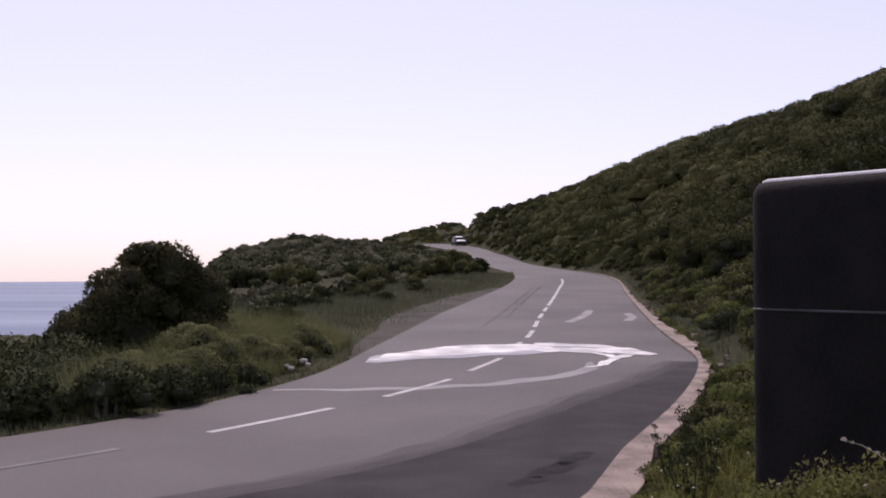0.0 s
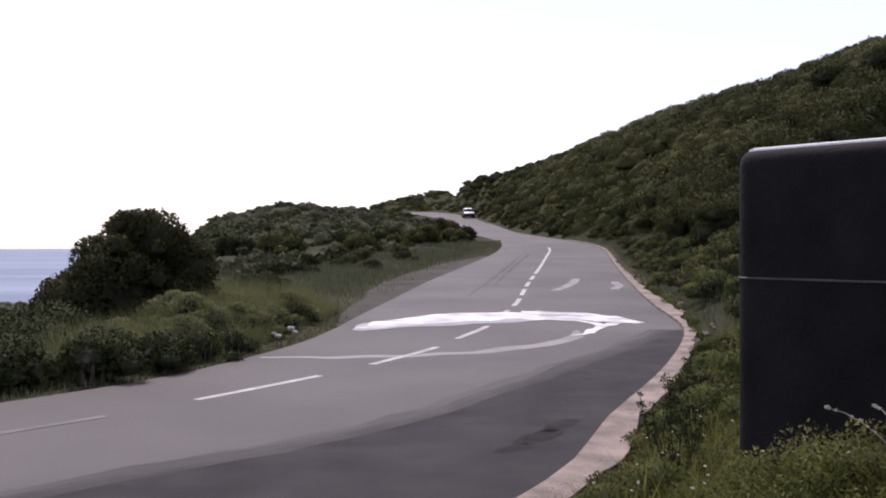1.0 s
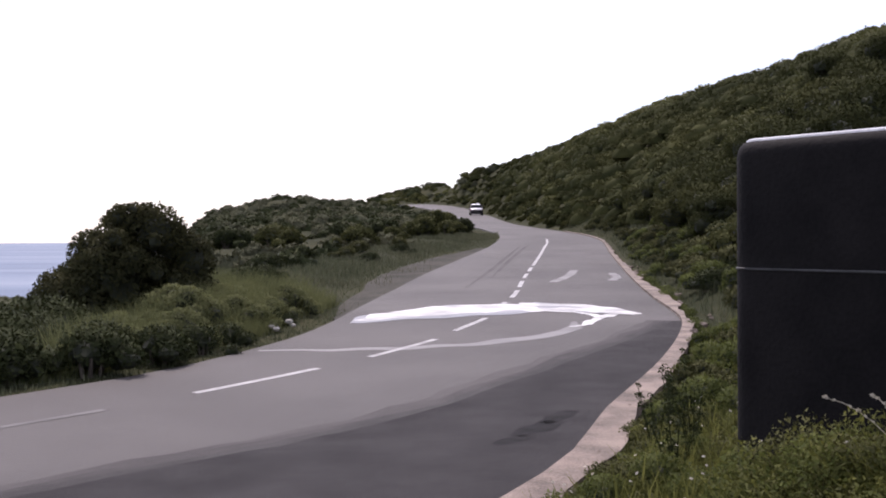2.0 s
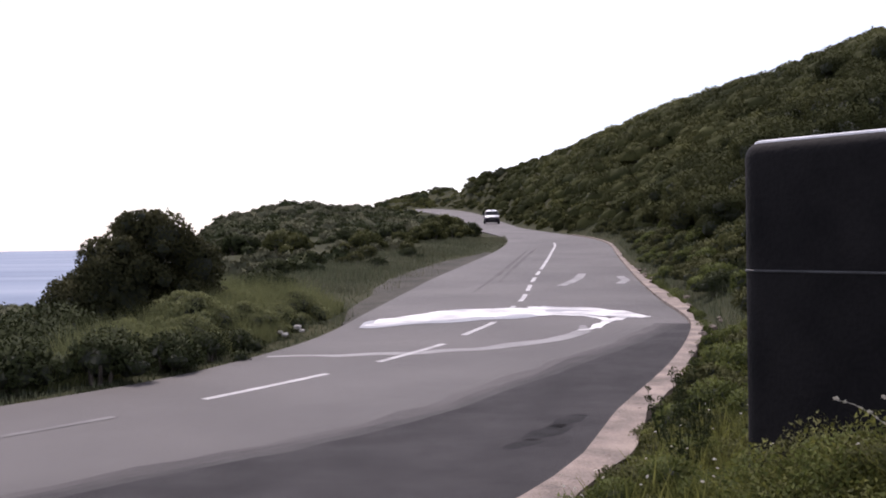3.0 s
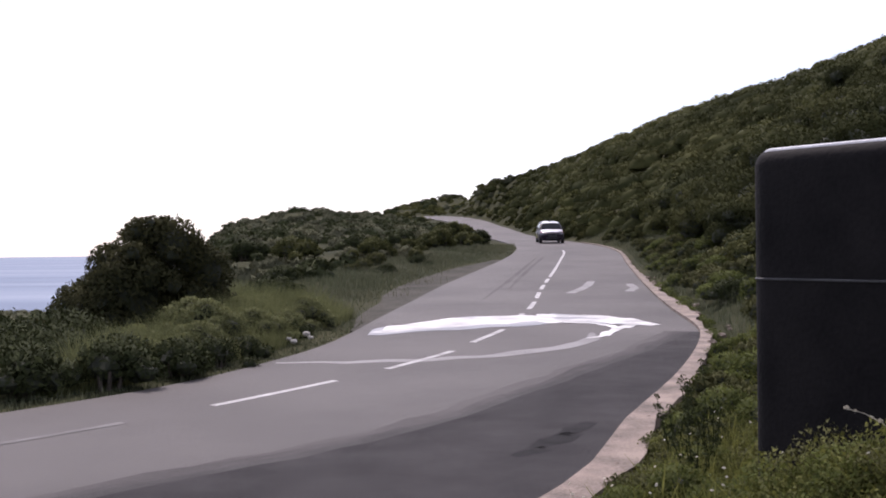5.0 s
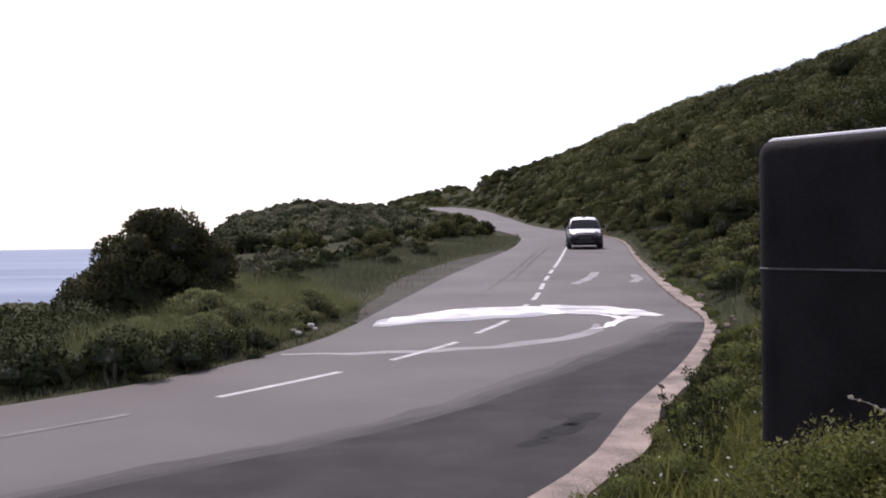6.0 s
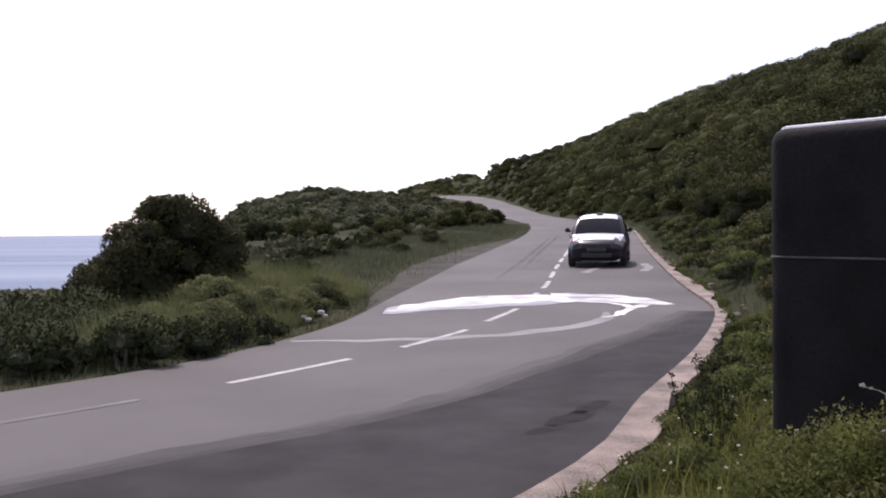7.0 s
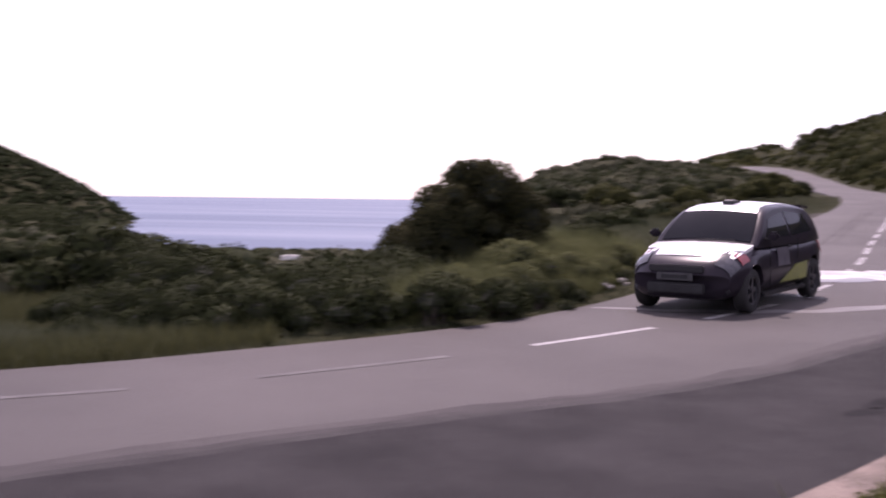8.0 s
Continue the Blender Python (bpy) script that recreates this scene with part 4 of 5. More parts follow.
# ---- roadside container ----
def rounded_loop(bm, w, d, r, z, n=7):
    loop = []
    for cx, cy, a0 in ((w / 2 - r, d / 2 - r, 0), (-w / 2 + r, d / 2 - r, 90), (-w / 2 + r, -d / 2 + r, 180), (w / 2 - r, -d / 2 + r, 270)):
        for k in range(n):
            a = radians(a0 + 90 * k / (n - 1))
            loop.append(bm.verts.new((cx + r * math.cos(a), cy + r * math.sin(a), z)))
    return loop


def skin(bm, loops, close=True):
    for a, b in zip(loops[:-1], loops[1:]):
        for k in range(len(a)):
            bm.faces.new((a[k], a[(k + 1) % len(a)], b[(k + 1) % len(a)], b[k]))
    if close:
        bm.faces.new(loops[0][::-1])
        bm.faces.new(loops[-1])


def build_container():
    box = tagged(new("container"), "tall dark roadside container with rounded corners and a pale rim", "container")
    w, d, h = 1.5, 1.2, 1.935
    bm = bmesh.new()
    skin(bm, [rounded_loop(bm, w + g, d + g, 0.16 + g / 2, z) for z, g in ((0, 0), (h - 0.085, 0), (h - 0.05, -0.012), (h - 0.025, -0.04), (h - 0.008, -0.085), (h, -0.15))])
    part("shell", bm, BIN_SHELL, box)
    bm = bmesh.new()
    skin(bm, [rounded_loop(bm, w + g, d + g, 0.16 + g / 2, z) for z, g in ((h - 0.016, -0.085), (h + 0.002, -0.1), (h + 0.009, -0.13), (h + 0.011, -0.22))])
    part("rim", bm, BIN_RIM, box, "pale worn top rim")
    bm = bmesh.new()
    skin(bm, [rounded_loop(bm, w + g, d + g, 0.16 + g / 2, z) for z, g in ((h - 0.655, 0.004), (h - 0.652, 0.012), (h - 0.646, 0.012), (h - 0.643, 0.004))], False)
    part("band", bm, BIN_BAND, box, "thin grey band round the middle")
    x, y = 2.44, 5.63
    box.matrix_basis = pose(x, y, ground_at(x, y) - 0.05, 0, 0, -55)


build_container()


# ---- small things at the roadside ----
def build_stone(seed, size, mat=STONE, name="stone"):
    bm = bmesh.new()
    bmesh.ops.create_icosphere(bm, subdivisions=2, radius=size)
    for v in bm.verts:
        v.co *= 1 + 0.35 * noise.noise(v.co * 1.6 / size + Vector((seed, 0, 0)))
        v.co.z = v.co.z * 0.6
    return part(name, bm, mat, smooth=False)


def build_weed(seed, high, mat):
    """A tall weed: thin stems with small leaves."""
    rng = np.random.default_rng(seed)
    weed = tagged(new("weed"), "thin dark green weed growing beside the kerb", "weed", "weeds by the kerb")
    for k in range(5):
        a, lean = rng.random() * math.tau, 0.35 * rng.random()
        tip = Vector((lean * high * math.cos(a), lean * high * math.sin(a), high * (0.6 + 0.4 * rng.random())))
        bm = bmesh.new()
        m = Matrix.Translation(tip / 2) @ tip.to_track_quat("Z", "Y").to_matrix().to_4x4()
        bmesh.ops.create_cone(bm, segments=5, radius1=0.006, radius2=0.003, depth=tip.length, matrix=m, cap_ends=True)
        stem = part("stem", bm, mat, weed)
        v, f, out = leaf_cloud(rng, [(*(tip * u), 0.03) for u in (0.3, 0.5, 0.7, 0.85, 1.0)], 80, 0.013, 1.0)
        spray = tagged(new("leaf_spray", mesh_of("leaf_spray", v, f, mat)), kind="stuff")
        spray.parent = stem
    return weed


def build_stalk(seed, reach):
    """A dry grass stalk that arches over to one side, with a pale seed head along its end."""
    rng = np.random.default_rng(60 + seed)
    stalk = tagged(new("dry_stalk"), "pale dry grass stalk bent over with its seed head", "weed", "dry stalks")
    high = 0.4 + 0.45 * reach
    bend = [Vector((-reach * u ** 1.7, 0.04 * u, high * (1 - (1 - u) ** 1.45))) for u in np.linspace(0, 1, 12)]
    bm = bmesh.new()
    loops = []
    for k, c in enumerate(bend):
        way = (bend[min(k + 1, 11)] - bend[max(k - 1, 0)]).normalized()
        side = way.cross(Vector((0, 1, 0))).normalized()
        up = way.cross(side)
        loops.append([bm.verts.new(c + 0.003 * (1 - k / 18) * (side * math.cos(q) + up * math.sin(q))) for q in np.linspace(0, math.tau, 6)[:-1]])
    skin(bm, loops)
    stem = part("stem", bm, SEED, stalk)
    v, f, out = leaf_cloud(rng, [(*c, 0.003 + 0.005 * (k % 2)) for k, c in enumerate(bend[8:])] + [(*((a + b) / 2), 0.005) for a, b in zip(bend[8:-1], bend[9:])], 90, 0.007, 1.0)
    head = tagged(new("seed_head", mesh_of("seed_head", v, f, SEED)), kind="stuff")
    head.parent = stem
    return stalk


def build_small_things():
    rng = np.random.default_rng(77)
    for k, (x, y, size) in enumerate(((-2.3, 17.5, 0.06), (-2.12, 18.1, 0.05), (-2.25, 18.6, 0.07), (-2.45, 18.0, 0.05))):
        stone = build_stone(k * 3.1, size)
        stone.matrix_basis = pose(x, y, ground_at(x, y) + size * 0.5 + 0.1, 0, 0, 40 * k)
        tagged(stone, "pale stone lying in the roadside grass", "stone", "roadside stones")
    for k, (x, y, high) in enumerate(((1.66, 8.4, 0.55), (1.9, 8.9, 0.6), (2.05, 9.6, 0.5), (1.75, 7.6, 0.6), (2.3, 10.0, 0.55), (1.5, 7.0, 0.5), (2.6, 11.5, 0.5))):
        build_weed(k, high, LEAF_DARK).matrix_basis = pose(x, y, ground_at(x, y) - 0.02, 0, 0, 50 * k)
    for k, (x, y, reach, turn) in enumerate(((1.84, 4.12, 0.42, 8), (1.86, 4.3, 0.18, -20))):
        build_stalk(k, reach).matrix_basis = pose(x, y, ground_at(x, y) - 0.02, 0, 0, turn)
    # broken lumps of the kerb
    for k in range(26):
        y = rng.uniform(15.5, 36) if k % 3 else rng.uniform(8, 15.5)
        x = float(np.interp(y, RIGHT[:, 1], RIGHT[:, 0])) + rng.uniform(0.2, 0.6)
        lump = build_stone(40 + k * 1.7, rng.uniform(0.04, 0.09) if y > 15.5 else rng.uniform(0.015, 0.035), CONCRETE, "kerb_lump")
        lump.matrix_basis = pose(x, y, max(ground_at(x, y), float(road_z(y)) + 0.03) + 0.012, 0, 0, 47 * k)
        tagged(lump, "broken tan lump of concrete beside the kerb", "rubble", "kerb rubble")
    # a low white tank far down in the scrub
    tank = tagged(new("tank"), "low white tank far down in the scrub", "tank")
    az, r = radians(22.9), 122
    x, y = -r * math.sin(az), r * math.cos(az)
    box_part("shell", -0.95, 0.95, -0.6, 0.6, 0, 0.62, WHITE_PLASTER, tank, "", 0.12)
    box_part("lid", -0.2, 0.2, -0.2, 0.2, 0.6, 0.7, WHITE_PLASTER, tank, "", 0.03)
    tank.matrix_basis = pose(x, y, ground_at(x, y) + 0.1, 0, 0, 20)



# ---- the car ----
def extrude_profile(profile, slices, name, mat, parent, label="", bend=None):
    """A side outline carried across the width; slices: (y, inset towards the outline's middle)."""
    bm = bmesh.new()
    p = np.array(profile, float)
    c = p.mean(axis=0)
    loops = []
    for y, inset in slices:
        d = p - c
        q = p - d / np.maximum(np.linalg.norm(d, axis=1), 1e-6)[:, None] * inset
        loop = []
        for s, z in q:
            co = Vector((y, s, z))
            loop.append(bm.verts.new(bend(co) if bend else co))
        loops.append(loop)
    skin(bm, loops)
    for f in [f for f in bm.faces if len(f.verts) > 4]:
        bmesh.ops.triangulate(bm, faces=[f])
    return part(name, bm, mat, parent, label)


def box_part(name, x0, x1, y0, y1, z0, z1, mat, parent, label="", bevel=0.015, m=None):
    bm = bmesh.new()
    bmesh.ops.create_cube(bm, size=1, matrix=pose((x0 + x1) / 2, (y0 + y1) / 2, (z0 + z1) / 2) @ Matrix.Diagonal((x1 - x0, y1 - y0, z1 - z0, 1)))
    if bevel:
        bmesh.ops.bevel(bm, geom=bm.edges[:], offset=bevel, segments=2, affect="EDGES")
    if m:
        bm.transform(m)
    return part(name, bm, mat, parent, label)


def patch_part(name, corners, mat, parent, label="", thick=0.012):
    """A thin plate through corners, a little thick outwards."""
    bm = bmesh.new()
    a = [Vector(c) for c in corners]
    nrm = (a[1] - a[0]).cross(a[2] - a[0]).normalized() * thick
    lo, hi = [bm.verts.new(v) for v in a], [bm.verts.new(v + nrm) for v in a]
    skin(bm, [lo, hi])
    return part(name, bm, mat, parent, label, smooth=False)


WHEELS = [(-0.73, 1.22), (0.73, 1.22), (-0.73, -1.24), (0.73, -1.24)]


BELT = [(-1.90, 0.62), (-1.86, 0.84), (-1.78, 0.96), (-1.5, 0.99), (-0.7, 0.975), (0.2, 0.96), (0.80, 0.945), (0.95, 0.925), (1.2, 0.875), (1.5, 0.80), (1.72, 0.72), (1.85, 0.63), (1.93, 0.52)]
FLOOR = [(-1.90, 0.44), (-1.84, 0.30), (-1.7, 0.24), (-0.8, 0.19), (0.8, 0.19), (1.6, 0.18), (1.82, 0.2), (1.9, 0.27), (1.93, 0.36)]
ROOF = [(-1.80, 0.93), (-1.74, 1.06), (-1.64, 1.22), (-1.50, 1.33), (-1.3, 1.40), (-1.05, 1.435), (-0.5, 1.46), (0.0, 1.445), (0.22, 1.415), (0.38, 1.36), (0.62, 1.205), (0.80, 1.075), (0.98, 0.93)]


def along(profile, s):
    xs, zs = zip(*profile)
    return float((np.interp(s - 0.05, xs, zs) + np.interp(s, xs, zs) * 2 + np.interp(s + 0.05, xs, zs)) / 4)


def cabin_half(s, z):
    """Half of the cabin's width: leaning in upwards, drawn in towards the tail."""
    lean = 1 - 0.26 * max(0.0, (z - 0.92) / 0.5) ** 1.25
    return 0.80 * lean * (1 - 0.13 * max(0.0, (-s - 0.8) / 1.0) ** 2) * (1 - 0.06 * max(0.0, (s - 0.4) / 0.6) ** 2)


def body_skin(s, a, out=0.0):
    """A place on the body: s along the length, a round the section from the floor over the side to the top."""
    lo, hi = along(FLOOR, s) - out, along(BELT, s) + out
    half = 0.845 * (1 - 0.17 * max(0, (s - 1.1) / 0.83) ** 2.2 - 0.14 * max(0, (-s - 1.1) / 0.8) ** 2.4) + out
    c, q = math.cos(a), math.sin(a)
    x = half * math.copysign(abs(c) ** 0.32, c)
    z = (lo + hi) / 2 + (hi - lo) / 2 * math.copysign(abs(q) ** 0.62, q)
    x *= 1 - 0.06 * max(0, (z - 0.6) / 0.36) - 0.05 * max(0, (0.42 - z) / 0.22)
    for c0 in (1.22, -1.24):
        if abs(x) > 0.5 and abs(s - c0) < 0.36:
            z = max(z, 0.30 + math.sqrt(0.36 ** 2 - (s - c0) ** 2))
    u = abs(x) / max(half, 0.1)
    return (x, s - (0.20 * max(0, s - 0.9) - 0.10 * max(0, -s - 0.9)) * u ** 3 + out * (s > 1.5) - out * (s < -1.5), z)


def on_body(name, side, s0, s1, a0, a1, slant, mat, parent, label="", out=0.012):
    """A lamp or decal that follows the body's skin; angles in degrees, slant: how far its top is set back."""
    rows = []
    for v in np.linspace(0, 1, 6):
        row = []
        for u in np.linspace(0, 1, 7):
            x, y, z = body_skin(s0 + (s1 - s0) * u - slant * v, radians(a0 + (a1 - a0) * v), out)
            row.append((side * x, y, z))
        rows.append(row)
    return sheet(name, rows, mat, parent, label, 0.015)


def sheet(name, rows, mat, parent, label="", thick=0.02):
    """A curved panel through rows of places, thick inwards."""
    bm = bmesh.new()
    grid = [[bm.verts.new(v) for v in row] for row in rows]
    for a, b in zip(grid[:-1], grid[1:]):
        for k in range(len(a) - 1):
            bm.faces.new((a[k], a[k + 1], b[k + 1], b[k]))
    bmesh.ops.recalc_face_normals(bm, faces=bm.faces[:])
    bm.normal_update()
    middle = Vector((0, -0.3, 0.6))
    inward = {v: (v.normal if v.normal.dot(middle - v.co) > 0 else -v.normal) * thick for v in bm.verts}
    made = bmesh.ops.extrude_face_region(bm, geom=bm.faces[:])
    fresh = [g for g in made["geom"] if isinstance(g, bmesh.types.BMVert)]
    for v in fresh:
        old = min(inward, key=lambda o: (o.co - v.co).length_squared if o.is_valid else 1e9)
        v.co = v.co + inward[old]
    return part(name, bm, mat, parent, label)


def build_car():
    """A small hatchback: nose towards +y, width along x, wheels on z = 0."""
    car = tagged(new("rally_car"), "dark small hatchback rally car with pale bonnet and roof", "car")
    # body: rounded sections along the length, arches cut over the wheels
    bm = bmesh.new()
    stations = np.concatenate([[-1.90, -1.88, -1.85], np.linspace(-1.8, 1.8, 73), [1.85, 1.89, 1.92, 1.93]])
    loops = [[bm.verts.new(body_skin(s, a)) for a in np.linspace(-math.pi / 2, 1.5 * math.pi, 49)[:-1]] for s in stations]
    skin(bm, loops)
    part("body", bm, CAR_PAINT, car)
    box_part("underbody", -0.55, 0.55, -1.6, 1.6, 0.17, 0.62, BLACK_TRIM, car)
    # cabin: rounded shell with rounded tail
    bm = bmesh.new()
    loops = []
    for s in np.linspace(-1.80, 0.98, 40):
        top = along(ROOF, s)
        low, edge = 0.86, max(0.875, top - 0.09)
        side = [(cabin_half(s, z), z) for z in np.linspace(low, edge, 6)]
        w = cabin_half(s, edge)
        side += [(w * (1 - 0.20 * (1 - math.cos(a)) ** 1.0), edge + (top - 0.03 - edge) * math.sin(a)) for a in np.linspace(0.3, math.pi / 2, 5)]
        w *= 0.8
        side += [(w * u, top - 0.03 * u * u) for u in (0.75, 0.5, 0.25)]
        loops.append([bm.verts.new((x, s, z)) for x, z in side] + [bm.verts.new((0, s, top))] + [bm.verts.new((-x, s, z)) for x, z in side[::-1]])
    skin(bm, loops)
    part("cabin", bm, CAR_PAINT, car)
    # bonnet and roof panels
    sheet("bonnet", [[(0.73 * u * (1 - 0.12 * max(0, (s - 1.1) / 0.6) ** 2), s - 0.10 * abs(u) ** 3 * (s > 1.3), along(BELT, s) + 0.016 - 0.035 * u * u) for u in np.linspace(-1, 1, 11)] for s in np.linspace(1.60, 0.97, 9)],
          CAR_WHITE, car, "pale glossy bonnet", 0.05)
    sheet("roof", [[(0.80 * u * cabin_half(s, along(ROOF, s) - 0.09) * 1.0, s + 0.03 * u * u, along(ROOF, s) + 0.012 - 0.032 * u * u) for u in np.linspace(-1, 1, 11)] for s in np.linspace(0.25, -1.42, 14)],
          CAR_WHITE, car, "pale glossy roof", 0.03)
    # glass
    sheet("windscreen", [[(0.86 * u * cabin_half(s, along(ROOF, s) - 0.05), s + 0.012, along(ROOF, s) + 0.006 - 0.03 * u * u) for u in np.linspace(-1, 1, 9)] for s in np.linspace(0.93, 0.33, 9)], CAR_GLASS, car)
    sheet("sun_strip", [[(0.84 * u * cabin_half(s, along(ROOF, s) - 0.05), s + 0.016, along(ROOF, s) + 0.014 - 0.03 * u * u) for u in np.linspace(-1, 1, 9)] for s in (0.40, 0.33, 0.26)], CAR_WHITE, car, "pale strip along the windscreen's top", 0.006)
    sheet("rear_window", [[(0.74 * u * cabin_half(s, along(ROOF, s) - 0.05), s - 0.014, along(ROOF, s) + 0.006 - 0.03 * u * u) for u in np.linspace(-1, 1, 7)] for s in np.linspace(-1.75, -1.54, 5)], CAR_GLASS, car)
    for side in (-1, 1):
        for name, low, high in (("door_window", ((0.66, 0.99), (-0.26, 0.99)), ((0.36, 1.24), (-0.26, 1.335))), ("rear_side_window", ((-0.34, 0.99), (-1.30, 1.02)), ((-0.34, 1.335), (-1.10, 1.275)))):
            rows = []
            for v in np.linspace(0, 1, 5):
                row = []
                for u in np.linspace(0, 1, 7):
                    q = [(1 - v) * ((1 - u) * low[0][i] + u * low[1][i]) + v * ((1 - u) * high[0][i] + u * high[1][i]) for i in (0, 1)]
                    row.append((side * (cabin_half(*q) + 0.006), *q))
                rows.append(row)
            sheet(name, rows, CAR_GLASS, car, "", 0.012)
        # wing mirror, handle, sill, lamps
        mirror = box_part("wing_mirror", side * 0.90 - 0.08, side * 0.90 + 0.08, 0.62, 0.74, 0.96, 1.08, CAR_PAINT, car, "", 0.035)
        box_part("mirror_arm", side * 0.82 - 0.06, side * 0.82 + 0.06, 0.66, 0.70, 0.97, 1.0, BLACK_TRIM, mirror, "", 0.01)
        box_part("door_handle", side * 0.84 - 0.012, side * 0.84 + 0.012, -0.22, -0.06, 0.83, 0.86, BLACK_TRIM, car, "", 0.006)
        box_part("sill", side * 0.80 - 0.03, side * 0.80 + 0.03, -0.84, 0.82, 0.185, 0.25, BLACK_TRIM, car, "", 0.015)
        c = [(side * 0.838, 0.25, 0.34), (side * 0.838, -0.84, 0.34), (side * 0.85, -0.84, 0.60), (side * 0.85, -0.35, 0.56)]
        patch_part("side_decal", c if side < 0 else c[::-1], CAR_LIME, car, "dull lime decal along the sill", 0.006)
        c = [(side * 0.85, 0.36, 0.58), (side * 0.85, -0.10, 0.58), (side * 0.826, -0.10, 0.84), (side * 0.826, 0.36, 0.84)]
        patch_part("door_plate", c if side < 0 else c[::-1], CAR_GREY, car, "dull grey competition plate on the door", 0.01)
        box_part("door_gap", side * 0.842 - 0.004, side * 0.842 + 0.004, 0.62, 0.632, 0.3, 0.95, BLACK_TRIM, car, "", 0)
        box_part("door_gap", side * 0.842 - 0.004, side * 0.842 + 0.004, -0.47, -0.458, 0.3, 0.95, BLACK_TRIM, car, "", 0)
        on_body("headlight", side, 1.66, 1.90, 22, 74, 0.10, LENS, car, "clear swept-back headlight")
        on_body("wing_decal", side, 1.36, 1.58, 26, 62, 0.08, CAR_RED, car, "dull red decal on the front wing", 0.008)
        on_body("fog_lamp", side, 1.84, 1.90, -38, -22, 0.0, ALLOY, car, "", 0.008)
        on_body("tail_light", side, -1.86, -1.66, 12, 66, -0.03, CAR_RED, car, "red tail light")
        box_part("mud_flap", side * 0.72 - 0.09, side * 0.72 + 0.09, -1.60, -1.585, 0.12, 0.36, BLACK_TRIM, car, "", 0.004)
    # nose
    box_part("grille", -0.40, 0.40, 1.86, 1.905, 0.56, 0.66, BLACK_TRIM, car, "", 0.015)
    box_part("air_intake", -0.42, 0.42, 1.87, 1.925, 0.28, 0.42, BLACK_TRIM, car, "", 0.02)
    plate = box_part("number_plate", -0.26, 0.26, 1.915, 1.945, 0.455, 0.555, ALLOY_DULL, car, "dull grey number plate with a dark bar", 0.006)
    box_part("plate_bar", -0.19, 0.19, 1.944, 1.949, 0.48, 0.53, BLACK_TRIM, plate, "", 0)
    box_part("wiper", -0.45, 0.10, 0.965, 0.985, 0.955, 0.975, BLACK_TRIM, car, "", 0.004)
    # roof vent, spoiler, exhaust
    extrude_profile([(0.16, 1.42), (0.14, 1.49), (0.06, 1.505), (-0.2, 1.465), (-0.2, 1.42)], [(-0.085, 0.02), (-0.07, 0), (0.07, 0), (0.085, 0.02)], "roof_vent", BLACK_TRIM, car, "black roof vent")
    extrude_profile([(-1.36, 1.36), (-1.66, 1.34), (-1.68, 1.375), (-1.36, 1.405)], [(-0.56, 0.015), (-0.53, 0), (0.53, 0), (0.56, 0.015)], "rear_spoiler", CAR_PAINT, car)
    bm = bmesh.new()
    bmesh.ops.create_cone(bm, segments=14, radius1=0.04, radius2=0.04, depth=0.2, matrix=pose(0.45, -1.86, 0.25, 90), cap_ends=True)
    part("exhaust", bm, ALLOY, car)
    # wheels
    wheels = []
    for x, y in WHEELS:
        hub = new("wheel")
        hub.parent = car
        hub.location = (x, y, 0.30)
        out = 1 if x > 0 else -1
        bm = bmesh.new()
        loops = []
        for off, r in ((-0.095, 0.19), (-0.1, 0.26), (-0.085, 0.288), (-0.06, 0.30), (0.06, 0.30), (0.085, 0.288), (0.1, 0.26), (0.095, 0.19)):
            loops.append([bm.verts.new((off, r * math.cos(a), r * math.sin(a))) for a in np.linspace(0, math.tau, 29)[:-1]])
        skin(bm, loops, False)
        part("tyre", bm, RUBBER, hub)
        bm = bmesh.new()
        loops = []
        for off, r in ((-0.09 * out, 0.195), (0.07 * out, 0.198), (0.09 * out, 0.192), (0.085 * out, 0.175), (0.02 * out, 0.165)):
            loops.append([bm.verts.new((off, r * math.cos(a), r * math.sin(a))) for a in np.linspace(0, math.tau, 29)[:-1]])
        skin(bm, loops, False)
        for k in range(5):
            m = pose(0, 0, 0, 72 * k) @ pose(0.06 * out, 0, 0.095)
            bmesh.ops.create_cube(bm, size=1, matrix=m @ Matrix.Diagonal((0.03, 0.06, 0.17, 1)))
        bmesh.ops.create_cone(bm, segments=12, radius1=0.04, radius2=0.035, depth=0.05, matrix=pose(0.065 * out, 0, 0, 0, 90, 0), cap_ends=True)
        part("rim", bm, ALLOY, hub)
        bm = bmesh.new()
        bmesh.ops.create_cone(bm, segments=20, radius1=0.14, radius2=0.14, depth=0.02, matrix=pose(0.0, 0, 0, 0, 90, 0), cap_ends=True)
        part("brake_disc", bm, BLACK_TRIM, hub)
        wheels.append(hub)
    return car, wheels


build_small_things()
car, wheels = build_car()
car.scale = (0.97, 0.97, 0.97)

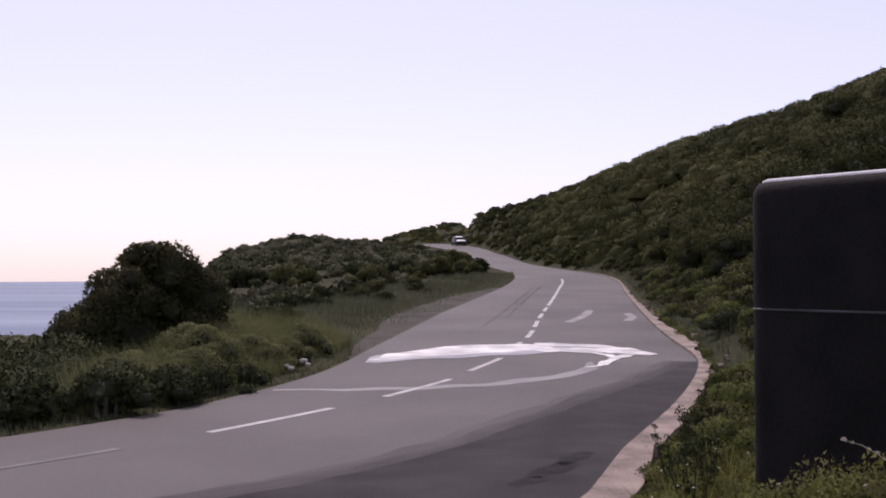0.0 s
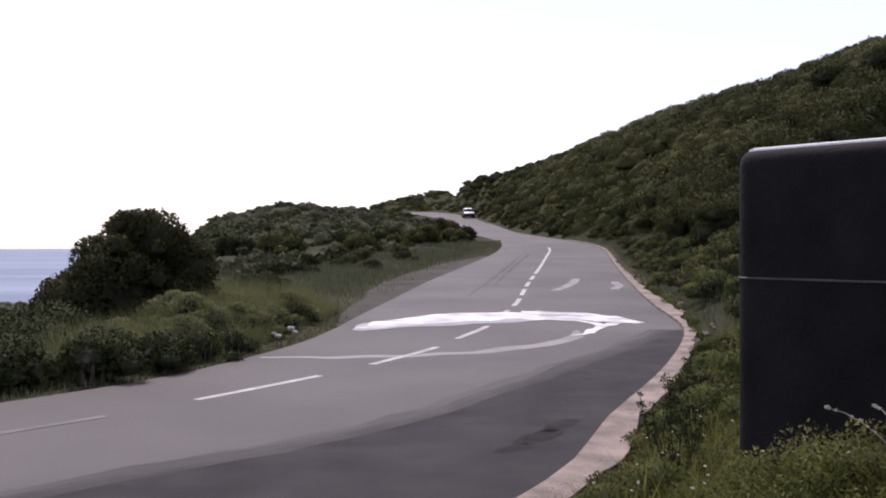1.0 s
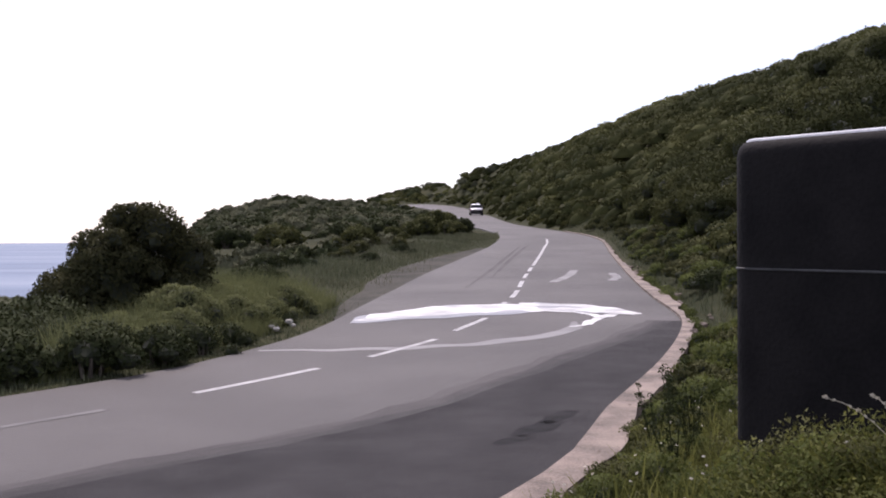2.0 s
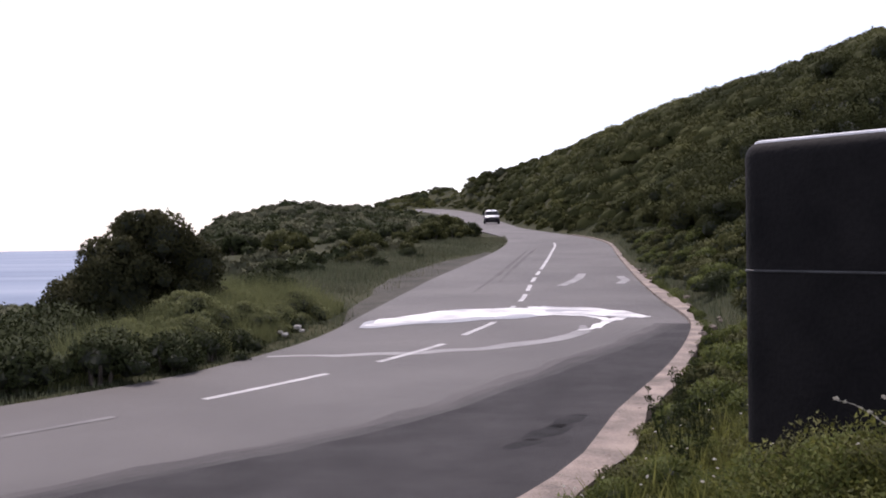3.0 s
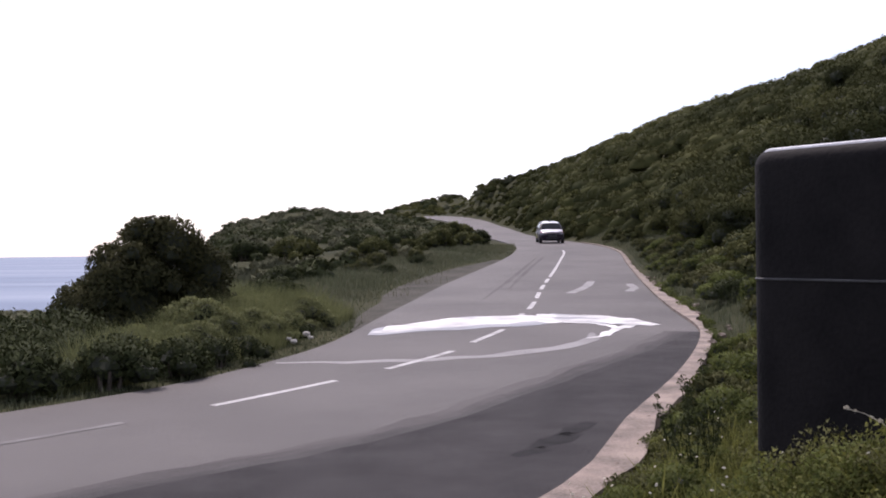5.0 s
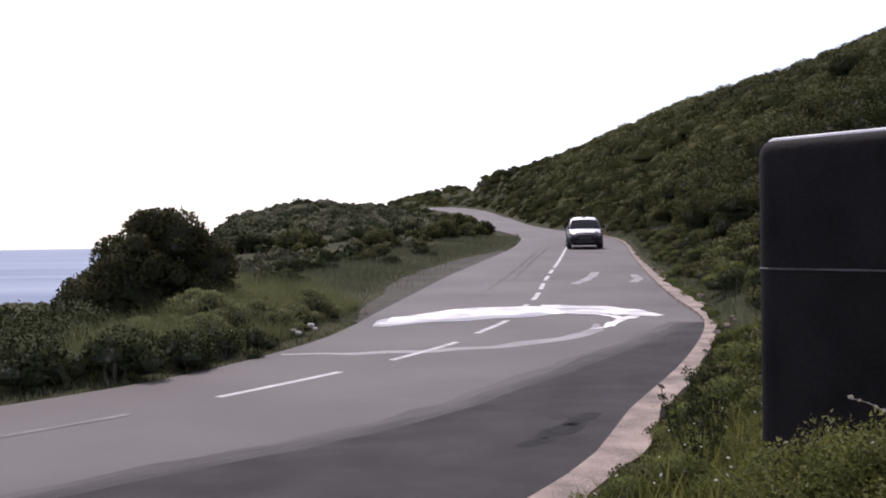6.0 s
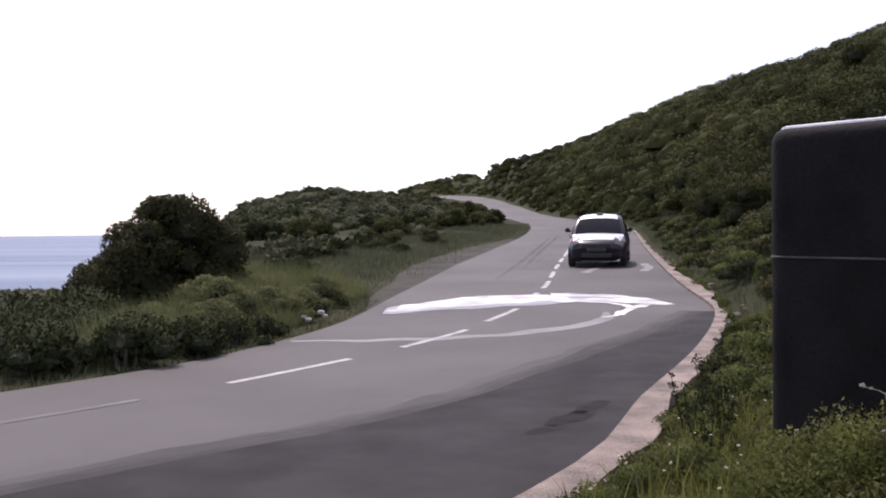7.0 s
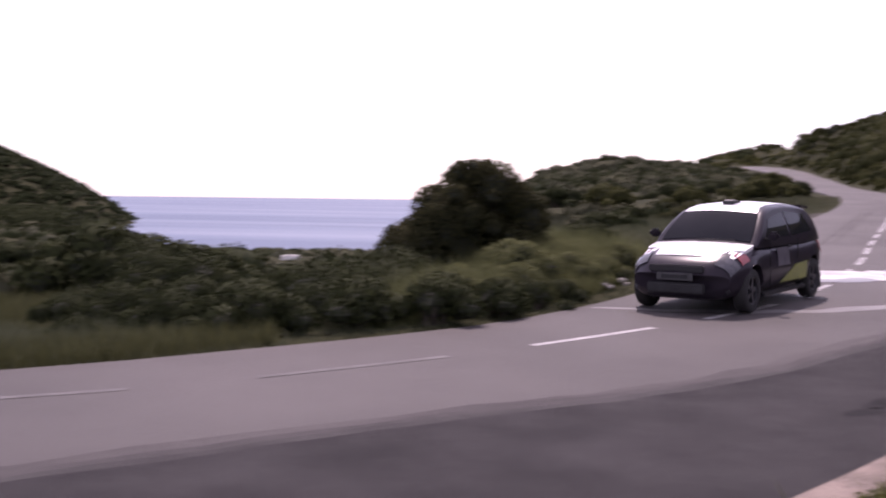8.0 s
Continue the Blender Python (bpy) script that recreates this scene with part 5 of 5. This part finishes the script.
# seconds, place of the car's middle
DRIVE = [(0.0, 2.5, 179.5), (0.5, 4.4, 172.0), (1.0, 5.4, 163.5), (1.5, 5.8, 153.5), (2.2, 6.0, 138.0), (2.8, 5.9, 124.0), (3.5, 5.7, 106.8), (4.0, 6.2, 97.4), (4.5, 6.75, 87.5), (5.0, 7.0, 76.6), (5.5, 6.9, 65.2),
         (6.0, 6.3, 53.8), (6.5, 5.22, 43.0), (7.0, 4.05, 33.2), (7.4, 2.5, 26.6), (7.8, 0.54, 20.1), (8.0, -0.52, 17.1), (8.2, -1.68, 14.3)]


def drive_at(t):
    ts, xs, ys = (np.array(c) for c in zip(*DRIVE))
    k = int(np.clip(np.searchsorted(ts, t) - 1, 0, len(ts) - 2))
    u = (t - ts[k]) / (ts[k + 1] - ts[k])
    out = []
    for c in (xs, ys):
        g = np.gradient(c, ts)
        h = ts[k + 1] - ts[k]
        out.append((1 + 2 * u) * (1 - u) ** 2 * c[k] + u * (1 - u) ** 2 * h * g[k] + u * u * (3 - 2 * u) * c[k + 1] + u * u * (u - 1) * h * g[k + 1])
    return np.array(out)


def motions():
    rows, roll, last = [], 0.0, None
    turns = []
    for f in range(0, 241):
        t = f / FPS
        p, a, b = drive_at(t), drive_at(t - 0.06 if t > 0.06 else 0.0), drive_at(t + 0.06)
        d = (b - a) / np.hypot(*(b - a))
        rz = math.degrees(math.atan2(-d[0], d[1]))
        zf, zb = float(road_z(p[1] + 1.22 * d[1])), float(road_z(p[1] - 1.24 * d[1]))
        pitch = math.degrees(math.atan2(zf - zb, 2.46))
        rows.append((t, pose(p[0], p[1], (zf + zb) / 2 + 0.008, pitch, 0, rz)))
        if last is not None:
            # five like spokes: a fifth of a turn looks the same
            step = math.degrees(np.hypot(*(p - last)) / 0.30) % 72
            roll -= step
        last = p
        turns.append((t, roll))
    walk(car, rows[::3] + ([rows[-1]] if (len(rows) - 1) % 3 else []))
    for hub, (x, y) in zip(wheels, WHEELS):
        walk(hub, [(t, pose(x, y, 0.30, r)) for t, r in turns])


motions()
